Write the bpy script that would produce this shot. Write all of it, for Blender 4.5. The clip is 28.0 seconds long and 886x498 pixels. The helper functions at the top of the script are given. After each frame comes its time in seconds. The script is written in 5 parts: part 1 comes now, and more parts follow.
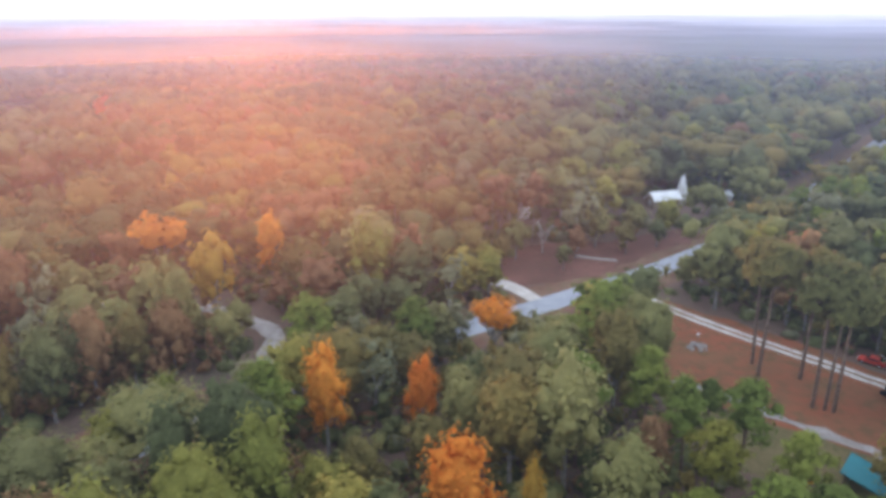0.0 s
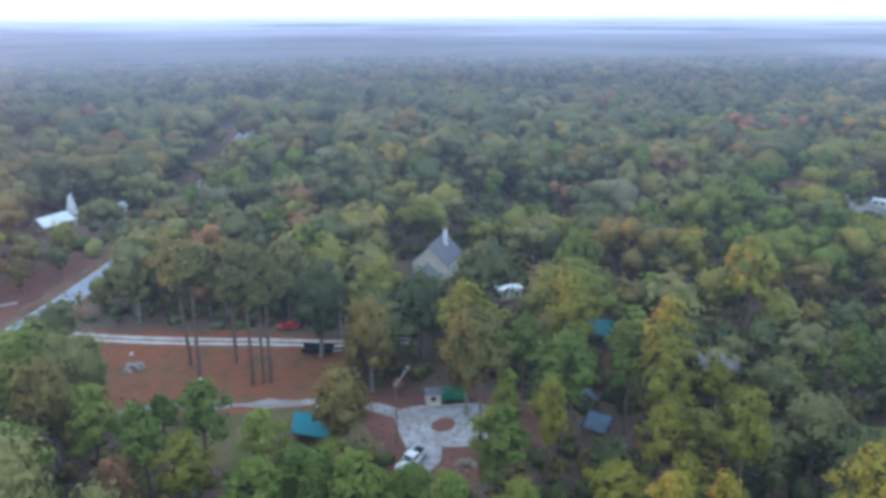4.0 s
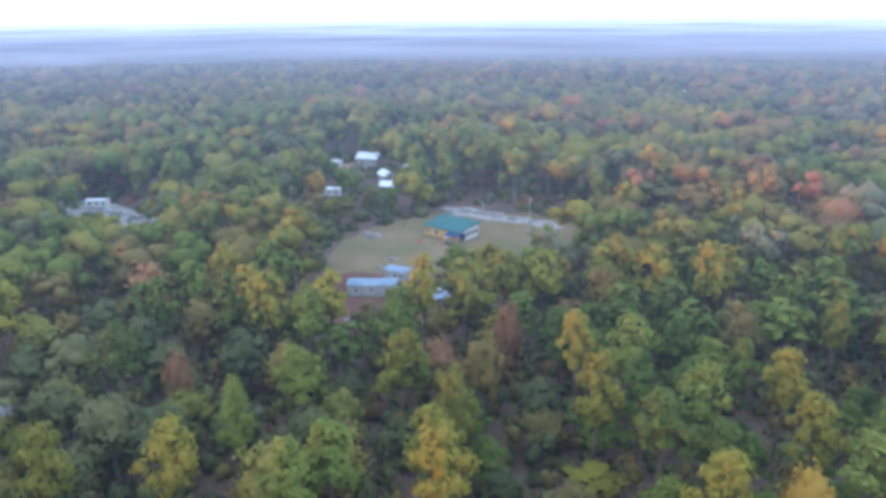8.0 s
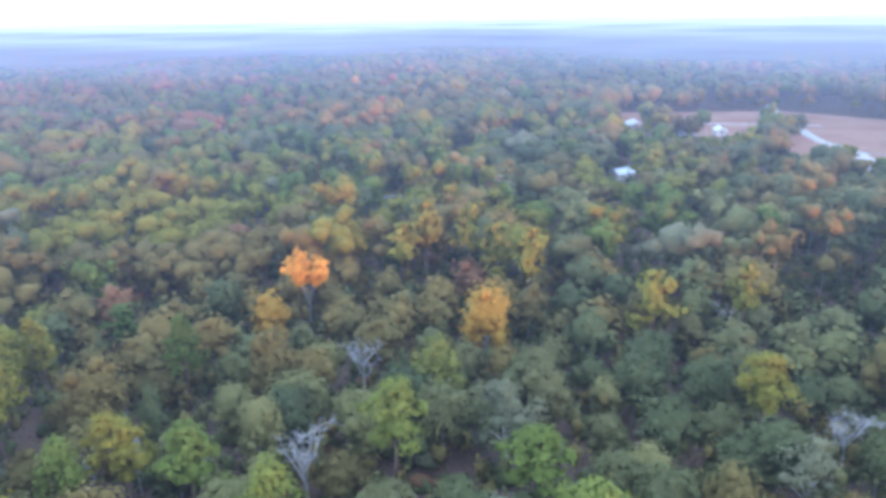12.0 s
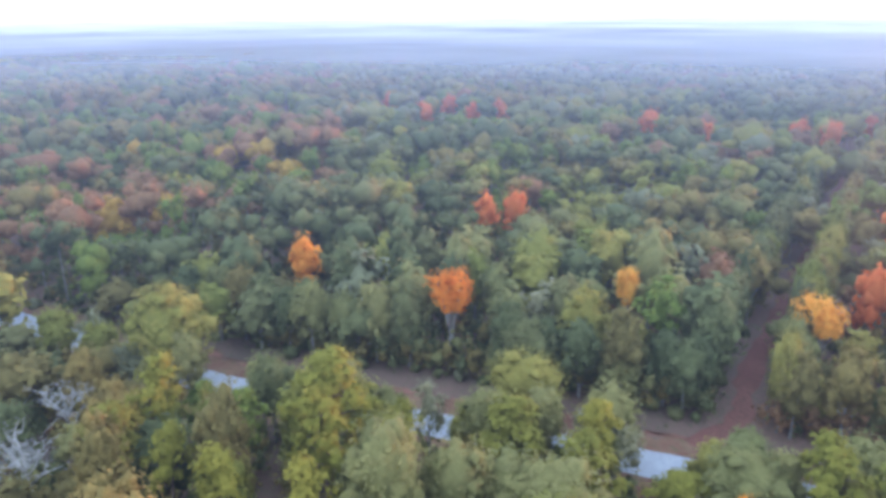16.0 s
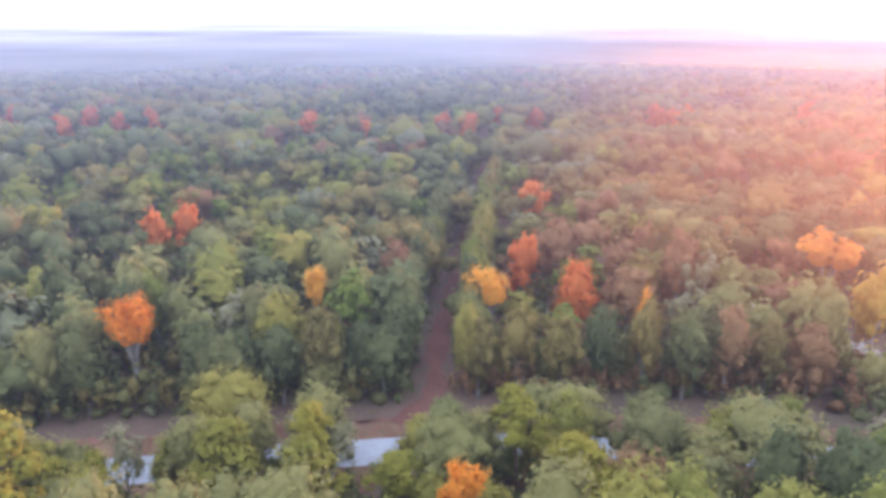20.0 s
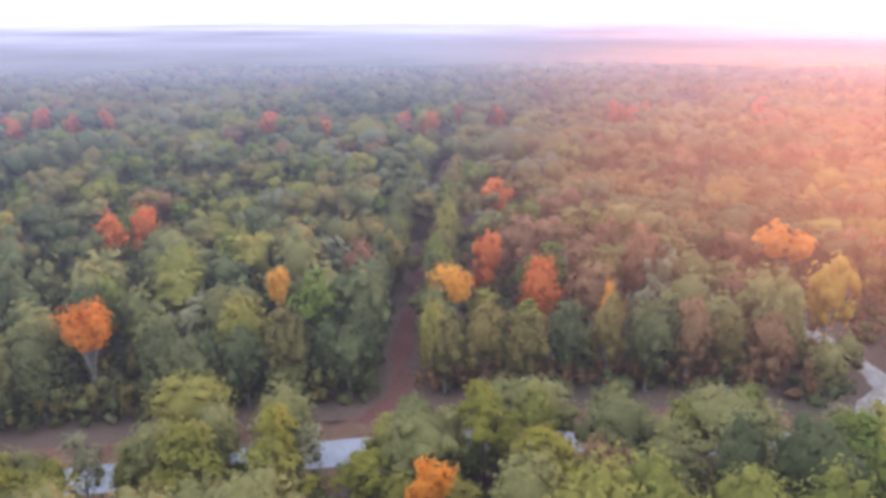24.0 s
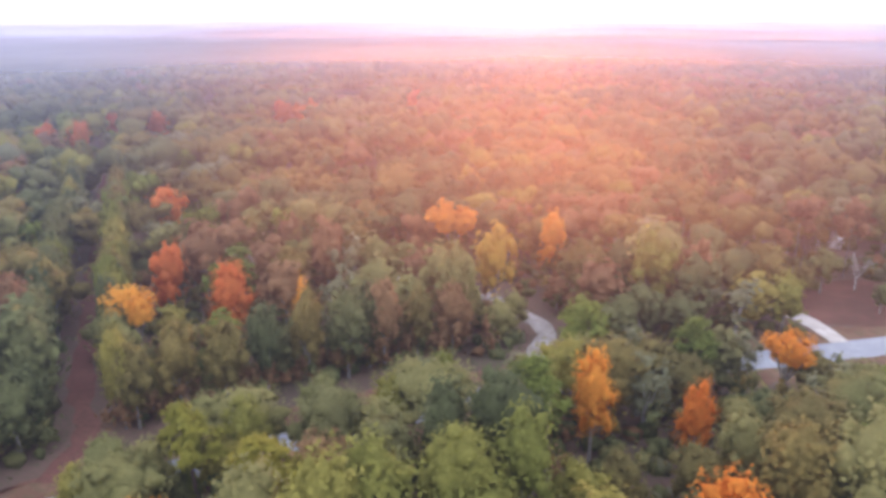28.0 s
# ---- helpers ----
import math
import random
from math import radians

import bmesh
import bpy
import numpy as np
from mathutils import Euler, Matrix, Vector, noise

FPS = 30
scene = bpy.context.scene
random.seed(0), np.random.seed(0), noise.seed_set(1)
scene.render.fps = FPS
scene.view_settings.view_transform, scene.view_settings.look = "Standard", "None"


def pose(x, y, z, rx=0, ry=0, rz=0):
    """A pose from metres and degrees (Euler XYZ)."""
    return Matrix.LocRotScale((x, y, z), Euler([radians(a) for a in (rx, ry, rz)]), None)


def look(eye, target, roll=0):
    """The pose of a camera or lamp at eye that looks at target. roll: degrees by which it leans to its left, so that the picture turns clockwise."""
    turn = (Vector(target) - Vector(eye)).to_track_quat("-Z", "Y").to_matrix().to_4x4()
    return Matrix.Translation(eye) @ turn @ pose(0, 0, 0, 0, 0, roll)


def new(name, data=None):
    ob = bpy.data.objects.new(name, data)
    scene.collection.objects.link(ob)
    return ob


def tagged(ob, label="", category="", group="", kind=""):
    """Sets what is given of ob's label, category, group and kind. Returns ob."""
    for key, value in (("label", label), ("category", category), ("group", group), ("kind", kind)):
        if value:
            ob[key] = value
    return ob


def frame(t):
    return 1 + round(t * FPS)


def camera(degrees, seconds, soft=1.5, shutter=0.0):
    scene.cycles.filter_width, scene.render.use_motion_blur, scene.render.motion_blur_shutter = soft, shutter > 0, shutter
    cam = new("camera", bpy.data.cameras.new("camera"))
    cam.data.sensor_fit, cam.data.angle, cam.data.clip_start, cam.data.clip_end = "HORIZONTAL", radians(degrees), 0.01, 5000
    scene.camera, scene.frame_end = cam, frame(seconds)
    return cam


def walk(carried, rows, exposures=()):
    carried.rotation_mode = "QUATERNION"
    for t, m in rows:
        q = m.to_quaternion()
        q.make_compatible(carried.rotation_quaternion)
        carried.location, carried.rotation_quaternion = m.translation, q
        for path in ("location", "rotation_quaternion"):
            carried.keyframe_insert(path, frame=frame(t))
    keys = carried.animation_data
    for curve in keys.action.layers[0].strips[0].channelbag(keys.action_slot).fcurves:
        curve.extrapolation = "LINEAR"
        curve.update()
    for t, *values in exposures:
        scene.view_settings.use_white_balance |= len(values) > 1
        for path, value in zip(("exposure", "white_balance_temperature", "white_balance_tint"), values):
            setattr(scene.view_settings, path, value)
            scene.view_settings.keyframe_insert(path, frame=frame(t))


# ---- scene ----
cam = camera(63.4, 28.0, soft=3.8)
# seconds, x, y, z, yaw, pitch, lean to the right
ROWS = [
    (0.0, 1.43, 0.94, 59.35, 3.56, -18.54, 0.25),
    (0.5, 1.37, 1.19, 59.33, -1.77, -18.47, 0.28),
    (1.0, 1.39, 1.35, 59.33, -5.86, -18.43, 0.21),
    (1.5, 1.46, 1.51, 59.33, -9.92, -18.40, 0.26),
    (2.0, 1.64, 1.62, 59.36, -15.13, -18.38, 0.30),
    (2.5, 1.85, 1.69, 59.44, -21.83, -18.38, 0.31),
    (3.0, 1.92, 1.86, 59.59, -29.03, -18.39, 0.41),
    (3.5, 1.93, 2.05, 59.73, -36.19, -18.40, 0.30),
    (5.5, 1.33, 2.35, 60.13, -65.65, -18.23, 0.49),
    (6.0, 1.52, 2.31, 60.13, -72.88, -18.22, 0.49),
    (6.5, 1.79, 2.23, 60.12, -80.09, -18.21, 0.42),
    (7.0, 2.01, 2.12, 60.15, -87.33, -18.18, 0.32),
    (7.5, 2.22, 1.97, 60.20, -94.59, -18.16, 0.43),
    (8.0, 2.50, 1.76, 60.20, -102.14, -18.13, 0.51),
    (8.5, 2.68, 1.41, 60.15, -109.86, -18.10, 0.61),
    (9.0, 2.85, 1.11, 60.07, -120.44, -18.11, 0.66),
    (9.5, 3.12, 0.90, 60.02, -132.79, -18.11, 0.71),
    (10.0, 3.12, 0.73, 60.06, -145.07, -18.14, 0.71),
    (10.5, 3.09, 0.44, 60.17, -157.09, -18.16, 0.85),
    (11.0, 3.14, 0.05, 60.27, -168.77, -18.22, 0.84),
    (11.5, 3.11, -0.27, 60.32, -180.14, -18.26, 0.83),
    (12.0, 2.98, -0.44, 60.31, -191.42, -18.29, 0.74),
    (12.5, 2.82, -0.48, 60.28, -202.61, -18.29, 0.72),
    (14.5, 1.18, 1.76, 59.89, -245.88, -18.25, 0.61),
    (15.0, 1.02, 1.94, 59.95, -256.56, -18.32, 0.69),
    (15.5, 0.96, 1.83, 60.11, -267.36, -18.33, 0.68),
    (16.0, 0.85, 1.63, 60.23, -278.14, -18.41, 0.43),
    (16.5, 0.43, 1.37, 60.25, -288.95, -18.33, 0.33),
    (17.0, -0.13, 0.92, 60.22, -299.33, -18.29, 0.16),
    (17.5, -0.27, 0.56, 60.26, -303.54, -18.28, 0.03),
    (18.0, -0.27, 0.42, 60.28, -304.08, -18.25, -0.03),
    (18.5, -0.24, 0.39, 60.31, -303.96, -18.24, 0.02),
    (19.0, -0.16, 0.39, 60.29, -303.69, -18.23, 0.04),
    (19.5, -0.13, 0.43, 60.23, -303.40, -18.25, -0.04),
    (20.0, -0.19, 0.56, 60.18, -304.91, -18.27, -0.02),
    (20.5, -0.32, 0.69, 60.08, -307.72, -18.21, -0.06),
    (22.5, -0.29, 0.59, 60.08, -307.98, -18.22, 0.04),
    (23.0, -0.28, 0.60, 60.03, -307.69, -18.25, 0.07),
    (23.5, -0.27, 0.59, 59.97, -307.44, -18.27, 0.10),
    (24.0, -0.20, 0.61, 59.91, -307.93, -18.31, 0.10),
    (24.5, -0.16, 0.62, 59.80, -310.31, -18.32, 0.01),
    (25.0, -0.21, 0.64, 59.68, -313.61, -18.32, -0.06),
    (25.5, -0.28, 0.66, 59.58, -317.07, -18.33, -0.09),
    (26.0, -0.34, 0.73, 59.48, -320.49, -18.32, -0.10),
    (26.5, -0.38, 0.85, 59.37, -323.92, -18.33, -0.07),
    (27.0, -0.48, 0.88, 59.27, -327.43, -18.31, -0.11),
    (27.5, -0.59, 0.97, 59.16, -330.84, -18.28, -0.07),
    (28.0, -0.66, 1.09, 59.08, -333.84, -18.28, -0.00),
]
# the camera darkens and warms its picture towards the sun: seconds, stops, kelvin, tint
EXPOSURES = [(0.0, 2.80, 7350, 16), (2.0, 2.74, 6700, 13), (3.5, 2.79, 6100, 6), (6.0, 2.78, 6250, 10), (7.5, 2.92, 6100, 10), (9.0, 3.16, 5750, 11), (11.0, 3.27, 5600, 12),
             (13.0, 3.21, 5600, 12), (15.0, 3.14, 6000, 11), (16.5, 3.40, 6500, 13), (18.0, 3.48, 7000, 19), (20.0, 3.38, 7050, 23), (23.0, 3.19, 7300, 24), (25.0, 3.14, 7450, 26), (28.0, 3.08, 7650, 27)]
walk(cam, [(t, pose(x, y, z, 0, 0, yaw) @ pose(0, 0, 0, 90 + pitch) @ pose(0, 0, 0, 0, 0, -lean))
           for t, x, y, z, yaw, pitch, lean in ROWS], exposures=EXPOSURES)

# ---- light ----
SUN_AZ, SUN_EL = 18.6, 1.0        # degrees: turn to the left of north, height over the horizon
world = bpy.data.worlds.new("world")
scene.world = world
world.use_nodes = True
wn, wl = world.node_tree.nodes, world.node_tree.links
sky = wn.new("ShaderNodeTexSky")
sky.sky_type, sky.sun_disc = "NISHITA", False
sky.sun_elevation, sky.sun_rotation = radians(SUN_EL), radians(-SUN_AZ)
sky.air_density, sky.dust_density, sky.ozone_density = 1.0, 3.0, 1.5
# thin even cloud over the clear sky, lit white
glow, cloud, both = wn["Background"], wn.new("ShaderNodeBackground"), wn.new("ShaderNodeAddShader")
wl.new(sky.outputs[0], glow.inputs[0])
glow.inputs[1].default_value = 0.15
cloud.inputs[0].default_value, cloud.inputs[1].default_value = (0.78, 0.93, 1.15, 1), 0.205
wl.new(glow.outputs[0], both.inputs[0]), wl.new(cloud.outputs[0], both.inputs[1])
wl.new(both.outputs[0], wn["World Output"].inputs[0])
sun = new("sun", bpy.data.lights.new("sun", "SUN"))
sun.data.energy, sun.data.angle, sun.data.color = 1.3, radians(9), (1.0, 0.23, 0.10)
sd = Vector((-math.sin(radians(SUN_AZ)) * math.cos(radians(SUN_EL)), math.cos(radians(SUN_AZ)) * math.cos(radians(SUN_EL)), math.sin(radians(SUN_EL))))
sun.matrix_world = look(sd * 100, (0, 0, 0))

# ---- materials ----
RNG = np.random.default_rng(7)


def material(name, rough=0.8, metal=0.0):
    m = bpy.data.materials.new(name)
    m.use_nodes = True
    n, l = m.node_tree.nodes, m.node_tree.links
    b = n["Principled BSDF"]
    b.inputs["Roughness"].default_value, b.inputs["Metallic"].default_value = rough, metal
    b.inputs["Specular IOR Level"].default_value = 0.25
    return m, n, l, b


def ramp(n, stops):
    r = n.new("ShaderNodeValToRGB")
    while len(r.color_ramp.elements) < len(stops):
        r.color_ramp.elements.new(0.5)
    for e, (p, c) in zip(r.color_ramp.elements, stops):
        e.position, e.color = p, (*c, 1)
    return r


def noise_of(n, l, scale, detail=4, where="Object", rough=0.6):
    t = n.new("ShaderNodeTexCoord")
    x = n.new("ShaderNodeTexNoise")
    x.inputs["Scale"].default_value, x.inputs["Detail"].default_value, x.inputs["Roughness"].default_value = scale, detail, rough
    l.new(t.outputs[where], x.inputs["Vector"])
    return x


def mixed(n, l, a, b, fac, kind="MIX"):
    m = n.new("ShaderNodeMix")
    m.data_type, m.blend_type = "RGBA", kind
    for socket, v in ((m.inputs[6], a), (m.inputs[7], b), (m.inputs[0], fac)):
        if isinstance(v, (tuple, list)):
            socket.default_value = (*v, 1)
        elif isinstance(v, (int, float)):
            socket.default_value = v
        else:
            l.new(v, socket)
    return m.outputs[2]


def bumped(n, l, b, height, strength, distance):
    x = n.new("ShaderNodeBump")
    x.inputs["Strength"].default_value, x.inputs["Distance"].default_value = strength, distance
    l.new(height, x.inputs["Height"])
    l.new(x.outputs[0], b.inputs["Normal"])


def plain(name, colour, rough=0.7, metal=0.0, scale=2.0, vary=0.25, relief=0.02):
    """Paint, metal, earth: one colour with stains at two scales and fine relief."""
    m, n, l, b = material(name, rough, metal)
    big, fine = noise_of(n, l, scale * 0.3, 3), noise_of(n, l, scale * 6, 5)
    dark, light = tuple(c * (1 - vary) for c in colour), tuple(min(1, c * (1 + vary * 0.6)) for c in colour)
    c = mixed(n, l, ramp_out(n, l, big, dark, light), tuple(c * 0.9 for c in colour), fine.outputs[0])
    l.new(c, b.inputs["Base Color"])
    bumped(n, l, b, fine.outputs[0], 0.4, relief)
    return m


def ramp_out(n, l, src, dark, light, lo=0.35, hi=0.65):
    r = ramp(n, [(lo, dark), (hi, light)])
    l.new(src.outputs[0], r.inputs[0])
    return r.outputs[0]


def foliage(name, dark, mid, light, far=False, through_light=0.42, patch=0.045):
    """Leaves: a tint of its own for each tree, lighter and darker sprays, light through the blades."""
    m, n, l, b = material(name, 0.75)
    b.inputs["Specular IOR Level"].default_value = 0.07
    geo, info = n.new("ShaderNodeNewGeometry"), n.new("ShaderNodeObjectInfo")
    if far:
        tint = noise_of(n, l, patch, 3, "Object", 0.6).outputs[0]
        lo, hi = 0.3, 0.7
    else:
        tint = info.outputs["Random"]
        lo, hi = 0.0, 1.0
    r = ramp(n, [(lo, dark), ((lo + hi) / 2, mid), (hi, light)])
    l.new(tint, r.inputs[0])
    isl = n.new("ShaderNodeMapRange")
    isl.inputs["To Min"].default_value, isl.inputs["To Max"].default_value = 0.90, 1.10
    l.new(geo.outputs["Random Per Island"], isl.inputs[0])
    grain = noise_of(n, l, 0.9 if far else 2.6, 5)
    g = n.new("ShaderNodeMapRange")
    g.inputs["From Min"].default_value, g.inputs["From Max"].default_value = 0.3, 0.7
    g.inputs["To Min"].default_value, g.inputs["To Max"].default_value = 0.87, 1.13
    l.new(grain.outputs[0], g.inputs[0])
    mul = n.new("ShaderNodeMath")
    mul.operation = "MULTIPLY"
    l.new(isl.outputs[0], mul.inputs[0]), l.new(g.outputs[0], mul.inputs[1])
    vm = n.new("ShaderNodeVectorMath")
    vm.operation = "SCALE"
    l.new(r.outputs[0], vm.inputs[0]), l.new(mul.outputs[0], vm.inputs["Scale"])
    l.new(vm.outputs[0], b.inputs["Base Color"])
    bumped(n, l, b, grain.outputs[0], 0.45, 1.0 if far else 0.4)
    tr, mx = n.new("ShaderNodeBsdfTranslucent"), n.new("ShaderNodeMixShader")
    l.new(vm.outputs[0], tr.inputs[0])
    mx.inputs[0].default_value = through_light
    l.new(b.outputs[0], mx.inputs[1]), l.new(tr.outputs[0], mx.inputs[2])
    l.new(mx.outputs[0], n["Material Output"].inputs[0])
    return m


LEAF = {  # dark, middle and light tone of the leaves of each kind
    "pine": ((0.124, 0.166, 0.047), (0.178, 0.228, 0.054), (0.251, 0.278, 0.065)),
    "tallpine": ((0.150, 0.152, 0.058), (0.195, 0.182, 0.064), (0.240, 0.200, 0.068)),
    "limepine": ((0.210, 0.204, 0.046), (0.264, 0.253, 0.051), (0.331, 0.287, 0.058)),
    "oak": ((0.110, 0.133, 0.063), (0.161, 0.179, 0.078), (0.218, 0.208, 0.091)),
    "sage": ((0.193, 0.201, 0.081), (0.252, 0.244, 0.097), (0.315, 0.288, 0.117)),
    "lime": ((0.206, 0.223, 0.059), (0.270, 0.259, 0.069), (0.346, 0.295, 0.083)),
    "olive": ((0.191, 0.165, 0.066), (0.242, 0.196, 0.070), (0.294, 0.220, 0.075)),
    "pale": ((0.194, 0.205, 0.121), (0.239, 0.243, 0.143), (0.294, 0.278, 0.165)),
    "rust": ((0.258, 0.145, 0.083), (0.302, 0.174, 0.094), (0.336, 0.207, 0.106)),
    "orange": ((0.620, 0.200, 0.040), (0.720, 0.290, 0.050), (0.760, 0.360, 0.070)),
    "peach": ((0.660, 0.270, 0.055), (0.720, 0.340, 0.065), (0.740, 0.400, 0.080)),
    "yellow": ((0.420, 0.250, 0.050), (0.460, 0.290, 0.060), (0.500, 0.330, 0.070)),
    "red": ((0.540, 0.135, 0.048), (0.620, 0.180, 0.058), (0.660, 0.215, 0.066)),
    "bare": ((0.224, 0.224, 0.230), (0.269, 0.269, 0.268), (0.314, 0.314, 0.317)),
}
LEAVES = {k: foliage("leaves_" + k, *v) for k, v in LEAF.items()}
WOODS = {k: foliage("woods_" + k, *v, far=True) for k, v in LEAF.items() if k not in ("bare", "peach")}


def bark(name, a, b_):
    m, n, l, b = material(name, 0.9)
    x = noise_of(n, l, 5.0, 6)
    l.new(ramp_out(n, l, x, a, b_), b.inputs["Base Color"])
    bumped(n, l, b, x.outputs[0], 0.8, 0.05)
    return m


PINE_BARK = bark("pine_bark", (0.10, 0.07, 0.055), (0.24, 0.17, 0.14))
GREY_BARK = bark("grey_bark", (0.14, 0.13, 0.12), (0.34, 0.32, 0.30))
PALE_BARK = bark("pale_bark", (0.28, 0.27, 0.26), (0.50, 0.49, 0.48))


def earth(name, a, b_, c_, big=0.05, fine=1.2, relief=0.12):
    """Ground cover: broad patches of two tones with a third scattered as litter."""
    m, n, l, b = material(name, 0.95)
    x, y = noise_of(n, l, big, 5), noise_of(n, l, fine, 6)
    base = ramp_out(n, l, x, a, b_, 0.4, 0.62)
    spot = ramp(n, [(0.48, (0, 0, 0)), (0.68, (1, 1, 1))])
    l.new(y.outputs[0], spot.inputs[0])
    l.new(mixed(n, l, base, c_, spot.outputs[0]), b.inputs["Base Color"])
    bumped(n, l, b, y.outputs[0], 0.9, relief)
    return m


GROUND = earth("forest_floor", (0.125, 0.09, 0.075), (0.175, 0.105, 0.085), (0.10, 0.095, 0.06))
DRY_LAWN = earth("dry_lawn", (0.25, 0.085, 0.045), (0.20, 0.095, 0.05), (0.13, 0.085, 0.042), 0.09, 0.35, 0.05)
LAWN = earth("lawn", (0.16, 0.135, 0.065), (0.24, 0.165, 0.105), (0.11, 0.115, 0.045), 0.06)
GRASS = earth("thin_grass", (0.12, 0.10, 0.045), (0.17, 0.13, 0.065), (0.08, 0.085, 0.03), 0.12)
FIELD = earth("dry_field", (0.33, 0.165, 0.12), (0.42, 0.25, 0.18), (0.25, 0.17, 0.10), 0.035)
CLEARED = earth("cleared_earth", (0.13, 0.06, 0.048), (0.20, 0.088, 0.07), (0.09, 0.065, 0.042), 0.09)
LITTER = earth("track_litter", (0.15, 0.06, 0.052), (0.20, 0.09, 0.072), (0.10, 0.06, 0.045), 0.07)
REDEARTH = earth("red_litter", (0.19, 0.085, 0.065), (0.25, 0.12, 0.095), (0.13, 0.085, 0.055), 0.07)
VERGE = earth("verge", (0.15, 0.075, 0.052), (0.22, 0.135, 0.09), (0.12, 0.10, 0.055), 0.16, 0.6)
PALE_SAND = earth("pale_yard_sand", (0.30, 0.29, 0.30), (0.42, 0.41, 0.42), (0.22, 0.17, 0.15), 0.35, 0.8, 0.05)
SAND = earth("grey_sand", (0.27, 0.255, 0.25), (0.40, 0.385, 0.38), (0.22, 0.17, 0.14), 0.25, 1.5, 0.05)
CHALK = earth("pale_gravel", (0.48, 0.45, 0.43), (0.62, 0.60, 0.58), (0.34, 0.29, 0.25), 0.3, 1.5, 0.05)
ASPHALT = earth("worn_asphalt", (0.30, 0.33, 0.38), (0.36, 0.39, 0.44), (0.26, 0.28, 0.32), 0.3, 3.0, 0.01)
WHITE = plain("white_paint", (0.78, 0.79, 0.80), 0.5)
WHITE_METAL = plain("white_roof_metal", (0.82, 0.86, 0.90), 0.35, 0.0, 1.0)
CREAM = plain("cream_siding", (0.72, 0.66, 0.56), 0.7)
YELLOW = plain("ochre_siding", (0.72, 0.45, 0.18), 0.7)
TEAL = plain("teal_metal", (0.02, 0.13, 0.13), 0.45)
TEAL_TARP = plain("teal_tarp", (0.02, 0.20, 0.24), 0.55, 0, 0.8, 0.35)
BLUE = plain("blue_tarp", (0.10, 0.22, 0.50), 0.5)
NAVY = plain("navy_canvas", (0.03, 0.055, 0.15), 0.6)
PALE_BLUE = plain("pale_blue_roof", (0.23, 0.31, 0.41), 0.75, 0, 1.0, 0.45)
SHINGLE = plain("grey_shingle", (0.15, 0.155, 0.18), 0.85)
GREYWALL = plain("grey_siding", (0.40, 0.41, 0.42), 0.8)
DARK = plain("dark_rubber", (0.025, 0.025, 0.028), 0.7)
RED = plain("red_paint", (0.55, 0.06, 0.04), 0.5)
BARN_RED = plain("barn_red", (0.40, 0.09, 0.07), 0.8)
GREEN = plain("green_canvas", (0.03, 0.26, 0.14), 0.6)
AMBER = plain("amber_paint", (0.75, 0.40, 0.03), 0.45)
TIMBER = plain("weathered_timber", (0.28, 0.22, 0.17), 0.85)
STEEL = plain("galvanised_steel", (0.55, 0.56, 0.57), 0.4, 0.7)
GLASS, gn, gl, gb = material("window_glass", 0.08)
gb.inputs["Base Color"].default_value = (0.03, 0.04, 0.05, 1)
gb.inputs["Specular IOR Level"].default_value = 0.6
LAMP_GLASS = plain("lamp_glass", (0.7, 0.72, 0.72), 0.2)


# ---- mesh helpers ----
def tri_mesh(name, verts, tris, mats, index=None, smooth=None):
    me = bpy.data.meshes.new(name)
    verts, tris = np.ascontiguousarray(verts, np.float32), np.ascontiguousarray(tris, np.int32)
    me.vertices.add(len(verts)), me.loops.add(3 * len(tris)), me.polygons.add(len(tris))
    me.vertices.foreach_set("co", verts.ravel())
    me.loops.foreach_set("vertex_index", tris.ravel())
    me.polygons.foreach_set("loop_start", np.arange(0, 3 * len(tris), 3, dtype=np.int32))
    if index is not None:
        me.polygons.foreach_set("material_index", np.ascontiguousarray(index, np.int32))
    me.polygons.foreach_set("use_smooth", np.ones(len(tris), bool) if smooth is None else smooth)
    for m in mats:
        me.materials.append(m)
    me.update(calc_edges=True)
    return me


def ico():
    bm = bmesh.new()
    bmesh.ops.create_icosphere(bm, subdivisions=1, radius=1)
    v = np.array([x.co[:] for x in bm.verts])
    t = np.array([[y.index for y in f.verts] for f in bm.faces])
    bm.free()
    return v / np.linalg.norm(v, axis=1)[:, None], t


ICO_V, ICO_T = ico()          # 12 corners, 20 faces


def lumps(centres, radii, jitter=0.28, rng=RNG):
    """Uneven round lumps: one for each centre, with three radii each."""
    n = len(centres)
    j = 1 + jitter * (rng.random((n, 12, 1)) * 2 - 1)
    a = rng.random(n) * 6.283
    c, s = np.cos(a)[:, None], np.sin(a)[:, None]
    u = np.stack([ICO_V[None, :, 0] * c - ICO_V[None, :, 1] * s, ICO_V[None, :, 0] * s + ICO_V[None, :, 1] * c, np.repeat(ICO_V[None, :, 2], n, 0)], -1)
    v = centres[:, None] + u * j * radii[:, None]
    t = ICO_T[None] + 12 * np.arange(n)[:, None, None]
    return v.reshape(-1, 3), t.reshape(-1, 3)


